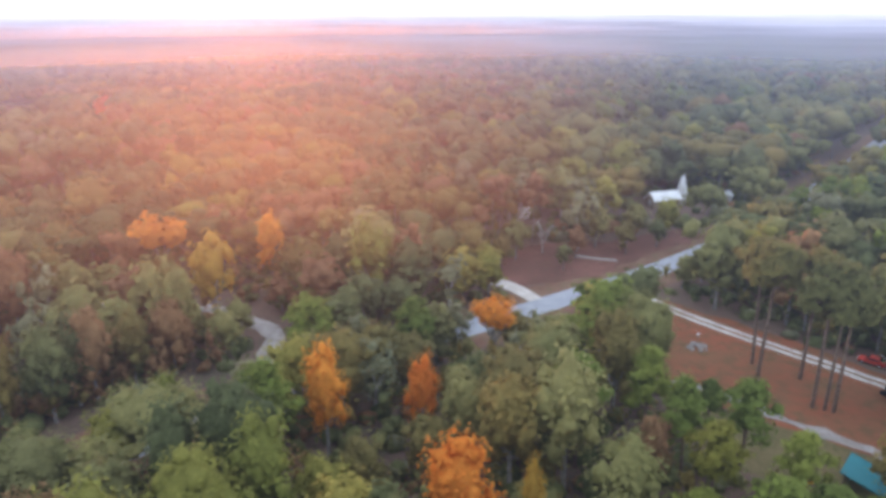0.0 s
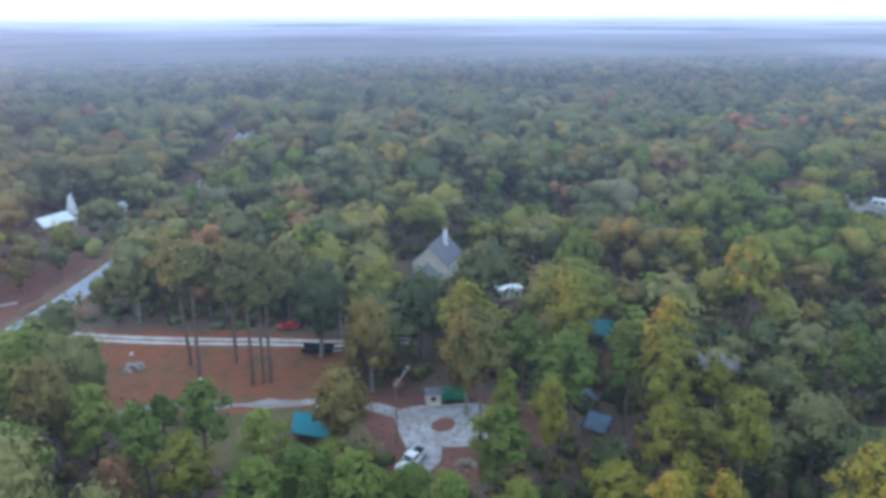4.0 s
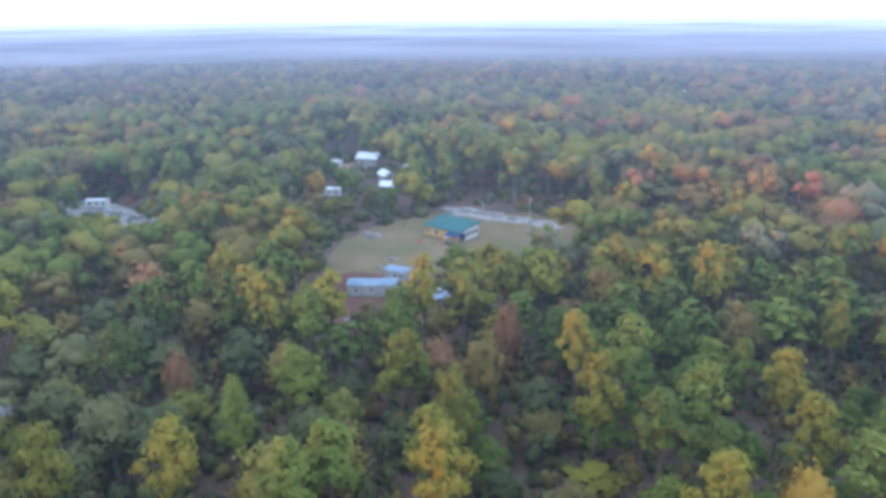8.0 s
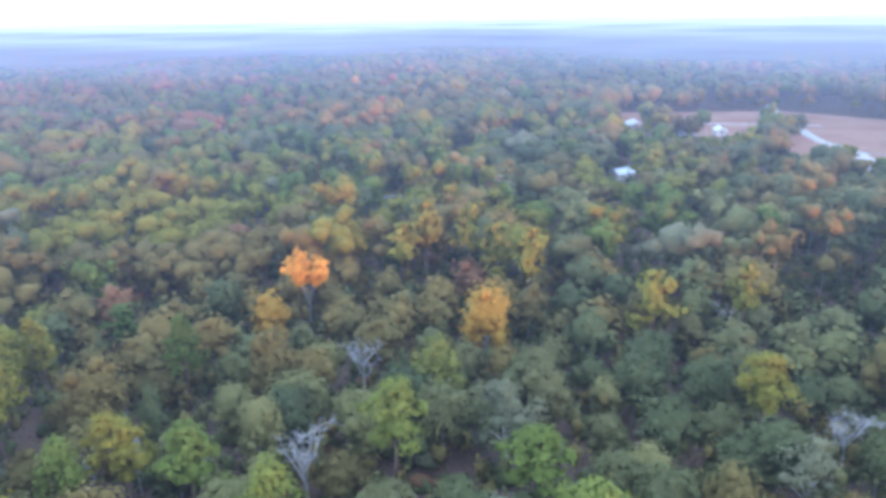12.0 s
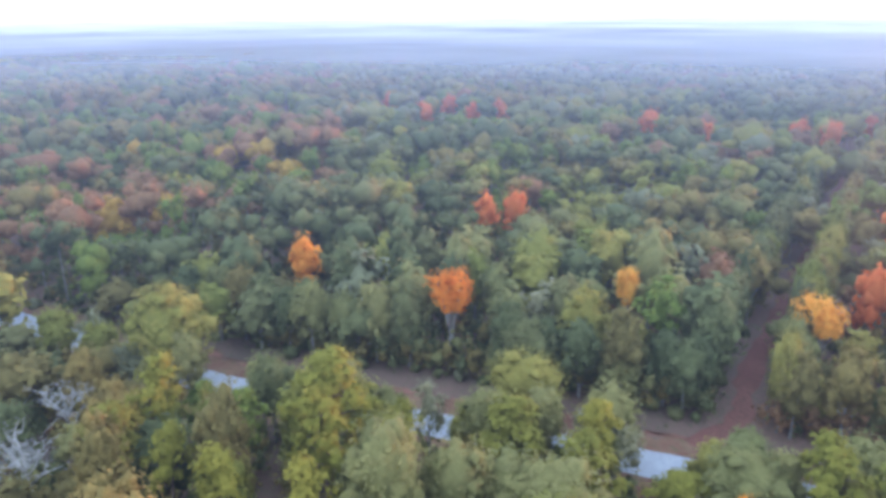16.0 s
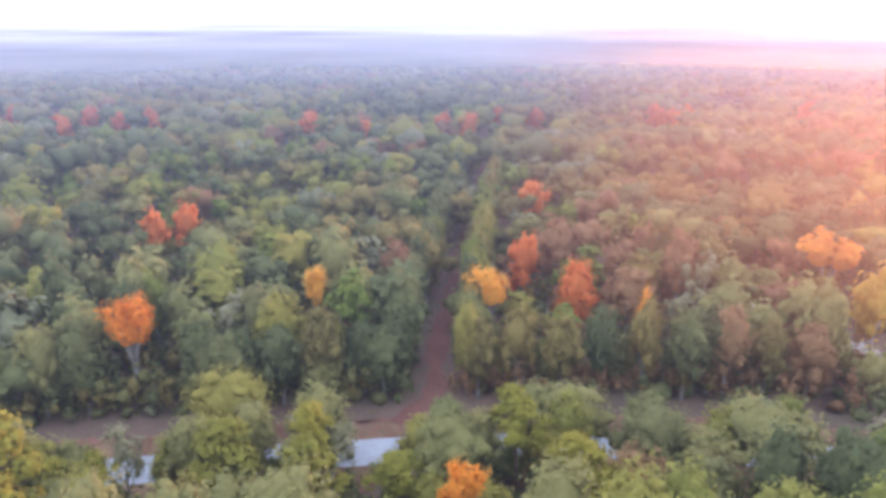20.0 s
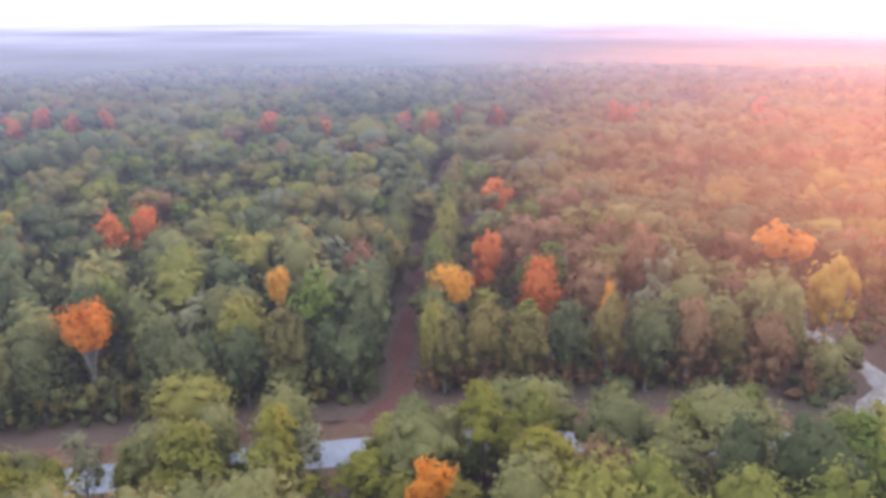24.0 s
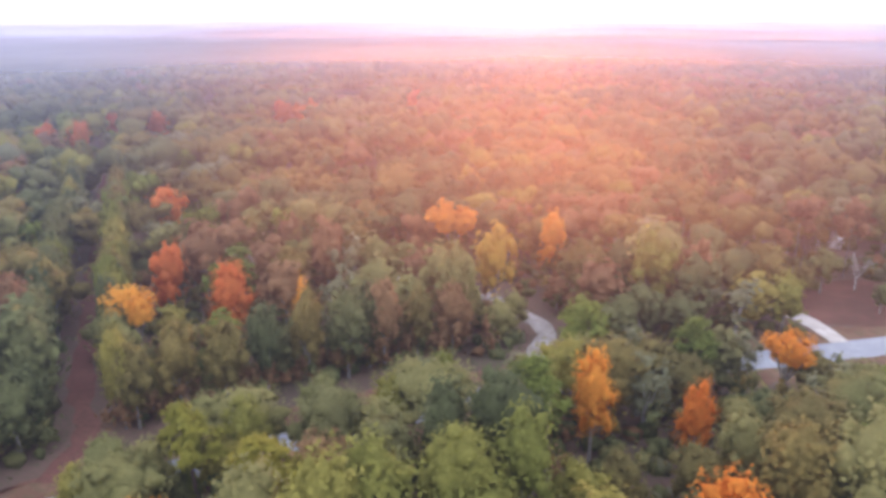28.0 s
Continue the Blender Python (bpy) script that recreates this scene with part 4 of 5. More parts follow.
for k, nm in (("oak", "grey-green"), ("sage", "sage-green"), ("olive", "olive"), ("rust", "reddish-brown")):
    sel = np.array([("rust" if red else ("oak", "oak", "sage", "olive")[int(abs(math.sin(x * 12.9 + y * 78.2)) * 3.99)]) == k for (x, y), red in zip(ms, redder)])
    tagged(new("saplings", tri_mesh("saplings", *joined(lumps(mc[sel], mr_[sel] * 0.36, 0.6, rng), sprays(mc[sel], mr_[sel] * 1.1, 44, 0.34, rng, 0.3)), [WOODS[k]])), "thicket of young " + nm + " trees under the canopy", "undergrowth", kind="stuff")
for k, nm in (("oak", "grey-green shrubs"), ("pale", "pale thin shrubs"), ("rust", "brown bracken and dead scrub")):
    sel = rng.random(len(us)) < {"oak": 0.8, "pale": 0.12, "rust": 0.12}[k]
    tagged(new("undergrowth", tri_mesh("undergrowth", *joined(lumps(uc[sel], ur[sel] * 0.7, 0.4, rng), sprays(uc[sel], ur[sel], 4, 0.55, rng)), [WOODS[k]])), "undergrowth of " + nm, "undergrowth", kind="stuff")

# the canopy that runs on to the horizon
rr = np.concatenate([np.arange(1125, 1600, 12), np.geomspace(1600, 4880, 70)])
na = 700
ang = np.arange(na) * 2 * np.pi / na
A, R_ = np.meshgrid(ang, rr)
X, Y = R_ * np.cos(A), R_ * np.sin(A)
Z = np.array([9 + 5 * noise.noise(Vector((x / 160, y / 160, 3))) + 9 * max(0, noise.noise(Vector((x / 700, y / 700, 9))) - 0.05) for x, y in zip(X.ravel(), Y.ravel())])
Z += RNG.uniform(0, 6, Z.shape)
turn_of = np.degrees(np.arctan2(-X.ravel(), Y.ravel()))
for az, half, r0, r1 in LAKES:
    edge = np.sqrt(np.clip(1 - (((turn_of - az + 180) % 360 - 180) / half) ** 2, 0, 1))
    mid_r = (r0 + r1) / 2
    Z[(edge > 0) & (np.abs(R_.ravel() - mid_r) < edge * (r1 - r0) / 2)] = -2
cv = np.stack([X.ravel(), Y.ravel(), Z], 1)
i, j = np.meshgrid(np.arange(na), np.arange(len(rr) - 1))
p00, p01 = j * na + i, j * na + (i + 1) % na
p10, p11 = p00 + na, p01 + na
ct = np.concatenate([np.stack([p00, p10, p11], -1).reshape(-1, 3), np.stack([p00, p11, p01], -1).reshape(-1, 3)])
tagged(new("horizon_woods", tri_mesh("horizon_woods", cv, ct, [foliage("woods_horizon", (0.07, 0.09, 0.05), (0.13, 0.135, 0.075), (0.23, 0.15, 0.09), True, 0.42, 0.006)])), "endless forest canopy out to the horizon", "forest", kind="stuff")

WATER, wa, wb, wc = material("lake_water", 0.12)
wc.inputs["Base Color"].default_value = (0.10, 0.13, 0.16, 1)
wc.inputs["Specular IOR Level"].default_value = 0.6
rip = noise_of(wa, wb, 0.3, 3)
bumped(wa, wb, wc, rip.outputs[0], 0.2, 0.1)
for az, half, r0, r1 in LAKES:
    pts = []
    for q in range(48):
        u = q * 2 * math.pi / 48
        rad, th = (r0 + r1) / 2 + (r1 - r0) / 2 * math.sin(u), radians(az + half * math.cos(u))
        pts.append((-rad * math.sin(th), rad * math.cos(th)))
    sheet("water", pts, 0.5, WATER, "still pale lake among far woods", "lake", 8, 60)
for px, py, a, b in PONDS:
    sheet("water", [(px + a * math.cos(q * 0.393), py + b * math.sin(q * 0.393)) for q in range(16)], 0.06, WATER, "small pale pond among misty woods", "pond", 2.0, 2.5)

# ---- things: helpers ----
def part(name, bm, mat, parent, label="", smooth=False):
    me = bpy.data.meshes.new(name)
    bm.to_mesh(me), bm.free()
    me.materials.append(mat)
    if smooth:
        me.polygons.foreach_set("use_smooth", np.ones(len(me.polygons), bool))
    ob = new(name, me)
    ob.parent = parent
    return tagged(ob, label)


def thing(name, x, y, turn, label, category, group="", z=0.0):
    ob = new(name)
    ob.empty_display_size = 0.5
    ob.matrix_basis = pose(x, y, z, 0, 0, turn)
    return tagged(ob, label, category, group)


def block(x0, y0, z0, x1, y1, z1, bevel=0.02, bm=None):
    own = bm is None
    bm = bm or bmesh.new()
    r = bmesh.ops.create_cube(bm, size=1, matrix=Matrix.LocRotScale(((x0 + x1) / 2, (y0 + y1) / 2, (z0 + z1) / 2), None, (x1 - x0, y1 - y0, z1 - z0)))
    if bevel and own:
        bmesh.ops.bevel(bm, geom=bm.edges[:], offset=bevel, segments=1, affect="EDGES")
    return bm


def prism(profile, axis, a, b):
    """A solid with a profile of corners, drawn out along x or y from a to b."""
    bm = bmesh.new()
    ends = []
    for u in (a, b):
        ends.append([bm.verts.new((u, p, q) if axis == "x" else (p, u, q)) for p, q in profile])
    n = len(profile)
    bm.faces.new(ends[0]), bm.faces.new(list(reversed(ends[1])))
    for i in range(n):
        j = (i + 1) % n
        bm.faces.new((ends[0][j], ends[0][i], ends[1][i], ends[1][j]))
    bmesh.ops.recalc_face_normals(bm, faces=bm.faces)
    return bm


def tube(p, q, r0, r1=None, sides=10):
    p, q = Vector(p), Vector(q)
    bm = bmesh.new()
    bmesh.ops.create_cone(bm, cap_ends=True, segments=sides, radius1=r0, radius2=r0 if r1 is None else r1, depth=(q - p).length)
    m = Matrix.Translation((p + q) / 2) @ (q - p).to_track_quat("Z", "Y").to_matrix().to_4x4()
    bmesh.ops.transform(bm, matrix=m, verts=bm.verts)
    return bm


def window(parent, x, y, z, w, h, face, frame_mat=None):
    """A window in a wall that faces along -y, +y, -x or +x: frame, sill and pane."""
    fm = frame_mat or WHITE
    d = {"-y": (0, -1), "+y": (0, 1), "-x": (-1, 0), "+x": (1, 0)}[face]
    across = (1, 0) if d[0] == 0 else (0, 1)

    def slab(a0, a1, z0, z1, out0, out1):
        p0 = (x + across[0] * a0 + d[0] * out0, y + across[1] * a0 + d[1] * out0)
        p1 = (x + across[0] * a1 + d[0] * out1, y + across[1] * a1 + d[1] * out1)
        return block(min(p0[0], p1[0]), min(p0[1], p1[1]), z0, max(p0[0], p1[0]), max(p0[1], p1[1]), z1, 0)

    bm = slab(-w / 2, w / 2, z, z + h, 0.0, 0.03)
    win = part("window", bm, GLASS, parent, "dark window pane")
    fb = bmesh.new()
    for a0, a1, z0, z1 in ((-w / 2 - 0.1, w / 2 + 0.1, z + h, z + h + 0.1), (-w / 2 - 0.1, -w / 2, z, z + h), (w / 2, w / 2 + 0.1, z, z + h), (-0.03, 0.03, z, z + h)):
        s = slab(a0, a1, z0, z1, 0.0, 0.07)
        me = bpy.data.meshes.new("t")
        s.to_mesh(me), s.free()
        fb.from_mesh(me)
        bpy.data.meshes.remove(me)
    part("frame", fb, fm, win)
    part("sill", slab(-w / 2 - 0.15, w / 2 + 0.15, z - 0.1, z, 0.0, 0.14), fm, win)
    return win


def seams(parent, x0, x1, p, q, step, mat, name="roof_seam"):
    """Raised seams up a roof slope from the eave p to the ridge q, each (y, z)."""
    n = int((x1 - x0) / step)
    for i in range(n + 1):
        x = x0 + (x1 - x0) * i / n
        bm = prism([(p[0], p[1]), (q[0], q[1]), (q[0], q[1] + 0.05), (p[0], p[1] + 0.05)], "x", x - 0.03, x + 0.03)
        part(name, bm, mat, parent)


def gable_house(name, x, y, turn, length, width, high, rise, wall, roof, label, windows=3, group="houses in the woods", chimney=None, door=True, seam=0.0):
    h = thing(name, x, y, turn, label, "house", group)
    L, W, t = length / 2, width / 2, 0.16
    for s in (-1, 1):
        part("wall", block(-L, min(s * W, s * (W - t)), 0, L, max(s * W, s * (W - t)), high, 0), wall, h)
        prof = [(-W + t, 0), (W - t, 0), (W - t, high), (0, high + rise * 0.96), (-W + t, high)]
        part("gable_wall", prism(prof, "x", min(s * L, s * (L - t)), max(s * L, s * (L - t))), wall, h)
    for s in (-1, 1):
        e, over = 0.45, 0.4
        drop = rise * e / W
        p, q = (s * (W + e), high - drop), (0, high + rise)
        bm = prism([p, q, (q[0], q[1] + 0.14), (p[0], p[1] + 0.14)], "x", -L - over, L + over)
        slope = part("roof", bm, roof, h)
        if seam:
            seams(slope, -L - over + 0.1, L + over - 0.1, (p[0], p[1] + 0.14), (q[0], q[1] + 0.14), seam, roof)
    part("ridge_cap", block(-L - 0.42, -0.14, high + rise + 0.06, L + 0.42, 0.14, high + rise + 0.2, 0.03), roof, h)
    for i in range(windows):
        u = -L + length * (i + 0.7) / (windows + 0.4)
        for s, f in ((-1, "-y"), (1, "+y")):
            window(h, u, s * W, high * 0.38, 0.9, 1.1, f)
    window(h, L, 0, high * 0.4, 1.0, 1.1, "+x")
    window(h, -L, 0, high * 0.4, 1.0, 1.1, "-x")
    if door:
        dr = part("door", block(-0.5, -W - 0.06, 0.05, 0.45, -W, 2.1, 0), TIMBER, h)
        part("door_handle", block(0.28, -W - 0.12, 1.0, 0.38, -W - 0.06, 1.06, 0), STEEL, dr)
        part("door_step", block(-0.8, -W - 0.9, 0, 0.75, -W - 0.07, 0.18, 0.02), SAND, h)
    if chimney:
        cx, cy, ch = chimney
        c = part("chimney", block(cx - 0.4, cy - 0.4, high * 0.6, cx + 0.4, cy + 0.4, ch, 0.03), WHITE, h, "white painted chimney")
        part("chimney_cap", block(cx - 0.5, cy - 0.5, ch, cx + 0.5, cy + 0.5, ch + 0.15, 0.03), GREYWALL, c)
    return h


def trailer_home(x, y, turn, length, width, high, wall, roof, label, group="sheds and trailers"):
    h = thing("trailer_home", x, y, turn, label, "trailer", group)
    L, W = length / 2, width / 2
    part("body", block(-L, -W, 0.5, L, W, high, 0.06), wall, h)
    part("roof", prism([(-W - 0.1, high), (W + 0.1, high), (W + 0.1, high + 0.08), (0, high + 0.35), (-W - 0.1, high + 0.08)], "x", -L - 0.1, L + 0.1), roof, h)
    part("skirt", block(-L + 0.1, -W + 0.1, 0, L - 0.1, W - 0.1, 0.5, 0), GREYWALL, h)
    for i in range(3):
        u = -L + length * (i + 0.6) / 3.2
        window(h, u, -W, 1.3, 0.9, 0.8, "-y")
        window(h, u, W, 1.3, 0.9, 0.8, "+y")
    part("door", block(-0.4, -W - 0.05, 0.55, 0.4, -W, 2.4, 0), WHITE, h)
    part("step", block(-0.6, -W - 0.8, 0, 0.6, -W - 0.06, 0.4, 0.02), TIMBER, h)
    return h


def lean_to(name, x, y, turn, length, depth, low, high, roof, wall, label, group="sheds and trailers"):
    """An open shed: posts, a sloping roof sheet with ribs and a back wall."""
    h = thing(name, x, y, turn, label, "shed", group)
    L, D = length / 2, depth / 2
    for sx in (-1, 1):
        for sy, t in ((-1, low), (1, high)):
            part("post", block(sx * L * 0.92 - 0.07, sy * D * 0.92 - 0.07, 0, sx * L * 0.92 + 0.07, sy * D * 0.92 + 0.07, t, 0.01), TIMBER, h)
    slope = part("roof", prism([(-D - 0.3, low), (D + 0.3, high), (D + 0.3, high + 0.07), (-D - 0.3, low + 0.07)], "x", -L - 0.3, L + 0.3), roof, h)
    seams(slope, -L - 0.2, L + 0.2, (-D - 0.3, low + 0.07), (D + 0.3, high + 0.07), 0.9, roof, "rib")
    part("back_wall", block(-L, D * 0.92 - 0.04, 0, L, D * 0.92 + 0.04, high - 0.25, 0), wall, h)
    return h


def wheel(parent, x, y, r, w, rim=None):
    t = part("tyre", tube((x, y - w / 2, r), (x, y + w / 2, r), r, sides=18), DARK, parent)
    part("rim", tube((x, y - w / 2 - 0.015, r), (x, y + w / 2 + 0.015, r), r * 0.58, sides=12), rim or STEEL, t)
    return t


def pickup(x, y, turn, paint, label, group=""):
    """A crew-cab pickup truck that faces +x."""
    c = thing("pickup_truck", x, y, turn, label, "truck", group)
    low = [(-2.85, 0.55), (-2.85, 1.12), (2.55, 1.14), (2.80, 1.0), (2.86, 0.6), (2.6, 0.42), (-2.6, 0.42)]
    bm = prism(low, "y", -0.96, 0.96)
    bmesh.ops.bevel(bm, geom=bm.edges[:], offset=0.05, segments=2, affect="EDGES")
    body = part("body", bm, paint, c)
    cab = prism([(-0.95, 1.12), (-0.72, 1.78), (0.55, 1.80), (1.25, 1.14)], "y", -0.82, 0.82)
    bmesh.ops.bevel(cab, geom=cab.edges[:], offset=0.06, segments=2, affect="EDGES")
    part("cab", cab, paint, c)
    part("windscreen", prism([(0.62, 1.72), (1.18, 1.20), (1.24, 1.20), (0.68, 1.75)], "y", -0.70, 0.70), GLASS, c, "dark windscreen")
    part("rear_window", prism([(-0.92, 1.25), (-0.76, 1.70), (-0.80, 1.70), (-0.97, 1.25)], "y", -0.62, 0.62), GLASS, c)
    for s in (-1, 1):
        for a, b in ((-0.62, 0.05), (0.12, 0.80)):
            part("side_window", block(a, s * 0.835 - 0.015, 1.25, b if b < 0.5 else 0.72, s * 0.835 + 0.015, 1.68, 0), GLASS, c)
        part("headlight", block(2.70, s * 0.74 - 0.18, 0.82, 2.86, s * 0.74 + 0.18, 1.0, 0.02), LAMP_GLASS, c)
        part("tail_light", block(-2.88, s * 0.86 - 0.07, 0.75, -2.80, s * 0.86 + 0.07, 1.08, 0.01), RED, c)
        part("mirror", block(0.88, s * 1.0 - 0.12, 1.22, 1.02, s * 1.0 + 0.12, 1.42, 0.02), DARK, c)
        for x_ in (-1.75, 1.78):
            wheel(c, x_, s * 0.86, 0.40, 0.26)
    part("load_bed", block(-2.78, -0.82, 1.09, -1.05, 0.82, 1.16, 0.01), DARK, c, "black lined load bed")
    for s in (-1, 1):
        part("bed_side", block(-2.82, s * 0.89 - 0.06, 1.12, -1.0, s * 0.89 + 0.06, 1.38, 0.02), paint, c)
    part("tailgate", block(-2.86, -0.83, 1.12, -2.76, 0.83, 1.38, 0.02), paint, c)
    part("bumper", block(2.80, -0.92, 0.45, 2.96, 0.92, 0.66, 0.03), STEEL, c)
    part("bumper", block(-3.0, -0.92, 0.45, -2.84, 0.92, 0.66, 0.03), STEEL, c)
    part("grille", block(2.83, -0.52, 0.68, 2.89, 0.52, 0.98, 0.01), DARK, c)
    return c


def car(x, y, turn, paint, label, group="parked cars"):
    c = thing("car", x, y, turn, label, "car", group)
    bm = prism([(-2.2, 0.35), (-2.25, 0.85), (-1.3, 0.95), (1.0, 0.92), (2.1, 0.78), (2.2, 0.4)], "y", -0.86, 0.86)
    bmesh.ops.bevel(bm, geom=bm.edges[:], offset=0.08, segments=2, affect="EDGES")
    part("body", bm, paint, c)
    bm = prism([(-1.7, 0.92), (-1.15, 1.42), (0.25, 1.44), (1.0, 0.92)], "y", -0.72, 0.72)
    bmesh.ops.bevel(bm, geom=bm.edges[:], offset=0.06, segments=2, affect="EDGES")
    part("roof", bm, paint, c)
    for s in (-1, 1):
        part("side_window", prism([(-1.35, 0.98), (-1.0, 1.34), (0.15, 1.35), (0.70, 0.98)], "y", s * 0.73 - 0.015, s * 0.73 + 0.015), GLASS, c)
        part("headlight", block(2.05, s * 0.62 - 0.16, 0.58, 2.2, s * 0.62 + 0.16, 0.74, 0.02), LAMP_GLASS, c)
        for x_ in (-1.35, 1.35):
            wheel(c, x_, s * 0.78, 0.32, 0.22)
    part("windscreen", prism([(0.32, 1.36), (0.93, 0.96), (0.98, 0.96), (0.37, 1.38)], "y", -0.6, 0.6), GLASS, c)
    part("rear_window", prism([(-1.62, 0.98), (-1.18, 1.36), (-1.22, 1.38), (-1.67, 0.98)], "y", -0.58, 0.58), GLASS, c)
    return c


def pole_lamp(x, y, turn, high, label):
    p = thing("street_lamp", x, y, turn, label, "lamp post")
    part("pole", tube((0, 0, 0), (0, 0, high), 0.15, 0.10), PINE_BARK, p, "dark weathered timber pole")
    part("arm", tube((0, 0, high - 0.8), (2.2, 0, high + 1.1), 0.05), STEEL, p)
    part("lamp_head", block(2.0, -0.11, high + 1.02, 2.55, 0.11, high + 1.18, 0.04), GREYWALL, p)
    part("bracket", block(-0.16, -0.16, high - 1.1, 0.16, 0.16, high - 0.6, 0.02), STEEL, p)
    return p


def power_pole(x, y, turn, high, label="weathered timber power pole with a cross arm"):
    p = thing("power_pole", x, y, turn, label, "pole", "power poles")
    part("pole", tube((0, 0, 0), (0, 0, high), 0.17, 0.11), PALE_BARK, p)
    part("cross_arm", block(-1.1, -0.06, high - 0.8, 1.1, 0.06, high - 0.65, 0.01), TIMBER, p)
    for u in (-0.95, -0.4, 0.4, 0.95):
        part("insulator", tube((u, 0, high - 0.65), (u, 0, high - 0.4), 0.05, 0.03, 8), WHITE, p)
    part("transformer", tube((0.3, 0.0, high - 2.2), (0.3, 0.0, high - 1.3), 0.24), STEEL, p)
    return p


def heap(name, x, y, radius, high, mat, label, category, seed, group=""):
    """A loose pile of uneven lumps."""
    r_ = np.random.default_rng(seed)
    n = 26
    a, d = r_.random(n) * 6.283, np.sqrt(r_.random(n)) * radius
    s = r_.uniform(0.15, 0.34, n) * radius * 0.8
    c = np.stack([np.cos(a) * d, np.sin(a) * d, high * (1 - d / radius) * 0.7 + s * 0.15], 1)
    ob = new(name, tri_mesh(name, *lumps(c, np.stack([s, s, s * 0.6], 1), 0.45, r_), [mat], smooth=np.zeros(20 * n, bool)))
    ob.location = (x, y, 0)
    return tagged(ob, label, category, kind="stuff")


def tarp(x, y, turn, w, d, z, mat, label, seed):
    """A sagging tarpaulin tied between four stakes."""
    t = thing("tarpaulin", x, y, turn, label, "tarp", "tarps in the trees")
    bm = bmesh.new()
    n = 9
    g = [[bm.verts.new(((i / (n - 1) - 0.5) * w, (j / (n - 1) - 0.5) * d,
                        z + 0.35 * noise.noise(Vector((i * 0.6, j * 0.6, seed))) - 0.5 * math.sin(math.pi * i / (n - 1)) * math.sin(math.pi * j / (n - 1)) + 0.5 * j / n)) for j in range(n)] for i in range(n)]
    for i in range(n - 1):
        for j in range(n - 1):
            bm.faces.new((g[i][j], g[i + 1][j], g[i + 1][j + 1], g[i][j + 1]))
    bmesh.ops.solidify(bm, geom=bm.faces[:], thickness=0.03)
    part("sheet", bm, mat, t, smooth=True)
    for sx in (-1, 1):
        for sy in (-1, 1):
            part("stake", tube((sx * w / 2, sy * d / 2, 0), (sx * w / 2, sy * d / 2, z + (0.55 if sy > 0 else 0.1)), 0.05, sides=6), TIMBER, t)
    return t


# ---- the yard with the truck ----
pickup(57.3, 67.2, 197, WHITE, "white crew-cab pickup truck parked on pale sand")
pole_lamp(59.4, 72.8, 0, 10.2, "tall timber pole with a street lamp on a bent arm")
hut = thing("garden_shed", 70.4, 77.0, -38, "small white shed with a dark hatch and dark roof", "shed", "sheds and trailers")
part("wall", block(-1.2, -1.0, 0.15, 1.2, 1.0, 2.3, 0.02), CREAM, hut)
part("roof", prism([(-1.25, 2.3), (1.25, 2.3), (1.25, 2.38), (0, 2.95), (-1.25, 2.38)], "x", -1.4, 1.4), SHINGLE, hut)
part("hatch", block(-0.35, -1.05, 1.1, 0.4, -1.0, 1.85, 0), DARK, hut, "dark square opening")
part("floor_frame", block(-1.2, -1.0, 0, 1.2, 1.0, 0.15, 0), TIMBER, hut)
tent = thing("canopy_tent", 73.4, 75.2, -38, "green canvas canopy tent with a low front rail", "tent")
bm = bmesh.new()
for i in range(13):
    a = math.pi * i / 12
    for u in (-2.2, 2.2):
        bm.verts.new((u, 1.6 * math.cos(a), 1.2 + 1.3 * math.sin(a)))
bm.verts.ensure_lookup_table()
for i in range(12):
    bm.faces.new((bm.verts[2 * i], bm.verts[2 * i + 1], bm.verts[2 * i + 3], bm.verts[2 * i + 2]))
bmesh.ops.solidify(bm, geom=bm.faces[:], thickness=0.05)
part("canopy", bm, GREEN, tent, smooth=True)
for u in (-2.1, 2.1):
    for v in (-1.55, 1.55):
        part("leg", tube((u, v, 0), (u, v, 1.25), 0.05), STEEL, tent)
part("rail", block(-2.4, -1.85, 0.35, 2.4, -1.75, 0.5, 0.01), WHITE, tent)
sheet("round_bed", [(67.4 + 2.2 * math.cos(a * 0.628), 71.3 + 1.7 * math.sin(a * 0.628)) for a in range(10)], 0.09, REDEARTH, "round bed of dark leaf litter under a tree", "flower bed", 0.4, 1.0)
lean_to("shed", 50.6, 81.8, 52, 5.2, 4.6, 1.9, 3.3, TEAL_TARP, TIMBER, "open shed with a steep teal sheet roof")
tarp(47.0, 74.5, 40, 5.0, 3.6, 1.5, TEAL_TARP, "teal tarpaulin tied up among the pines", 2)
tarp(82.5, 54.0, 20, 5.5, 3.8, 1.7, PALE_BLUE, "faded grey-blue tarpaulin between trees", 3)
tarp(88.0, 60.0, 60, 4.0, 3.0, 1.6, PALE_BLUE, "faded grey-blue tarpaulin between trees", 4)
lean_to("shed", 109.0, 71.5, -55, 6.2, 4.5, 2.3, 3.4, TEAL_TARP, TIMBER, "open shed with a teal sheet roof under trees")
tarp(106.0, 89.0, 10, 2.4, 2.0, 1.9, GREEN, "small green canvas cover on stakes", 5)
trailer_home(111.5, 98.0, -30, 6.5, 2.6, 2.9, CREAM, WHITE_METAL, "white travel trailer under the trees")
heap("log_pile", 62.5, 62.0, 1.6, 0.8, TIMBER, "low pile of split logs on bare earth", "wood pile", 5)
bin_ = thing("barrel", 44.6, 83.5, 0, "tan steel barrel standing on the lawn", "barrel")
part("drum", tube((0, 0, 0), (0, 0, 1.1), 0.42, sides=16), AMBER, bin_)
part("lid", tube((0, 0, 1.1), (0, 0, 1.16), 0.45, sides=16), CREAM, bin_)
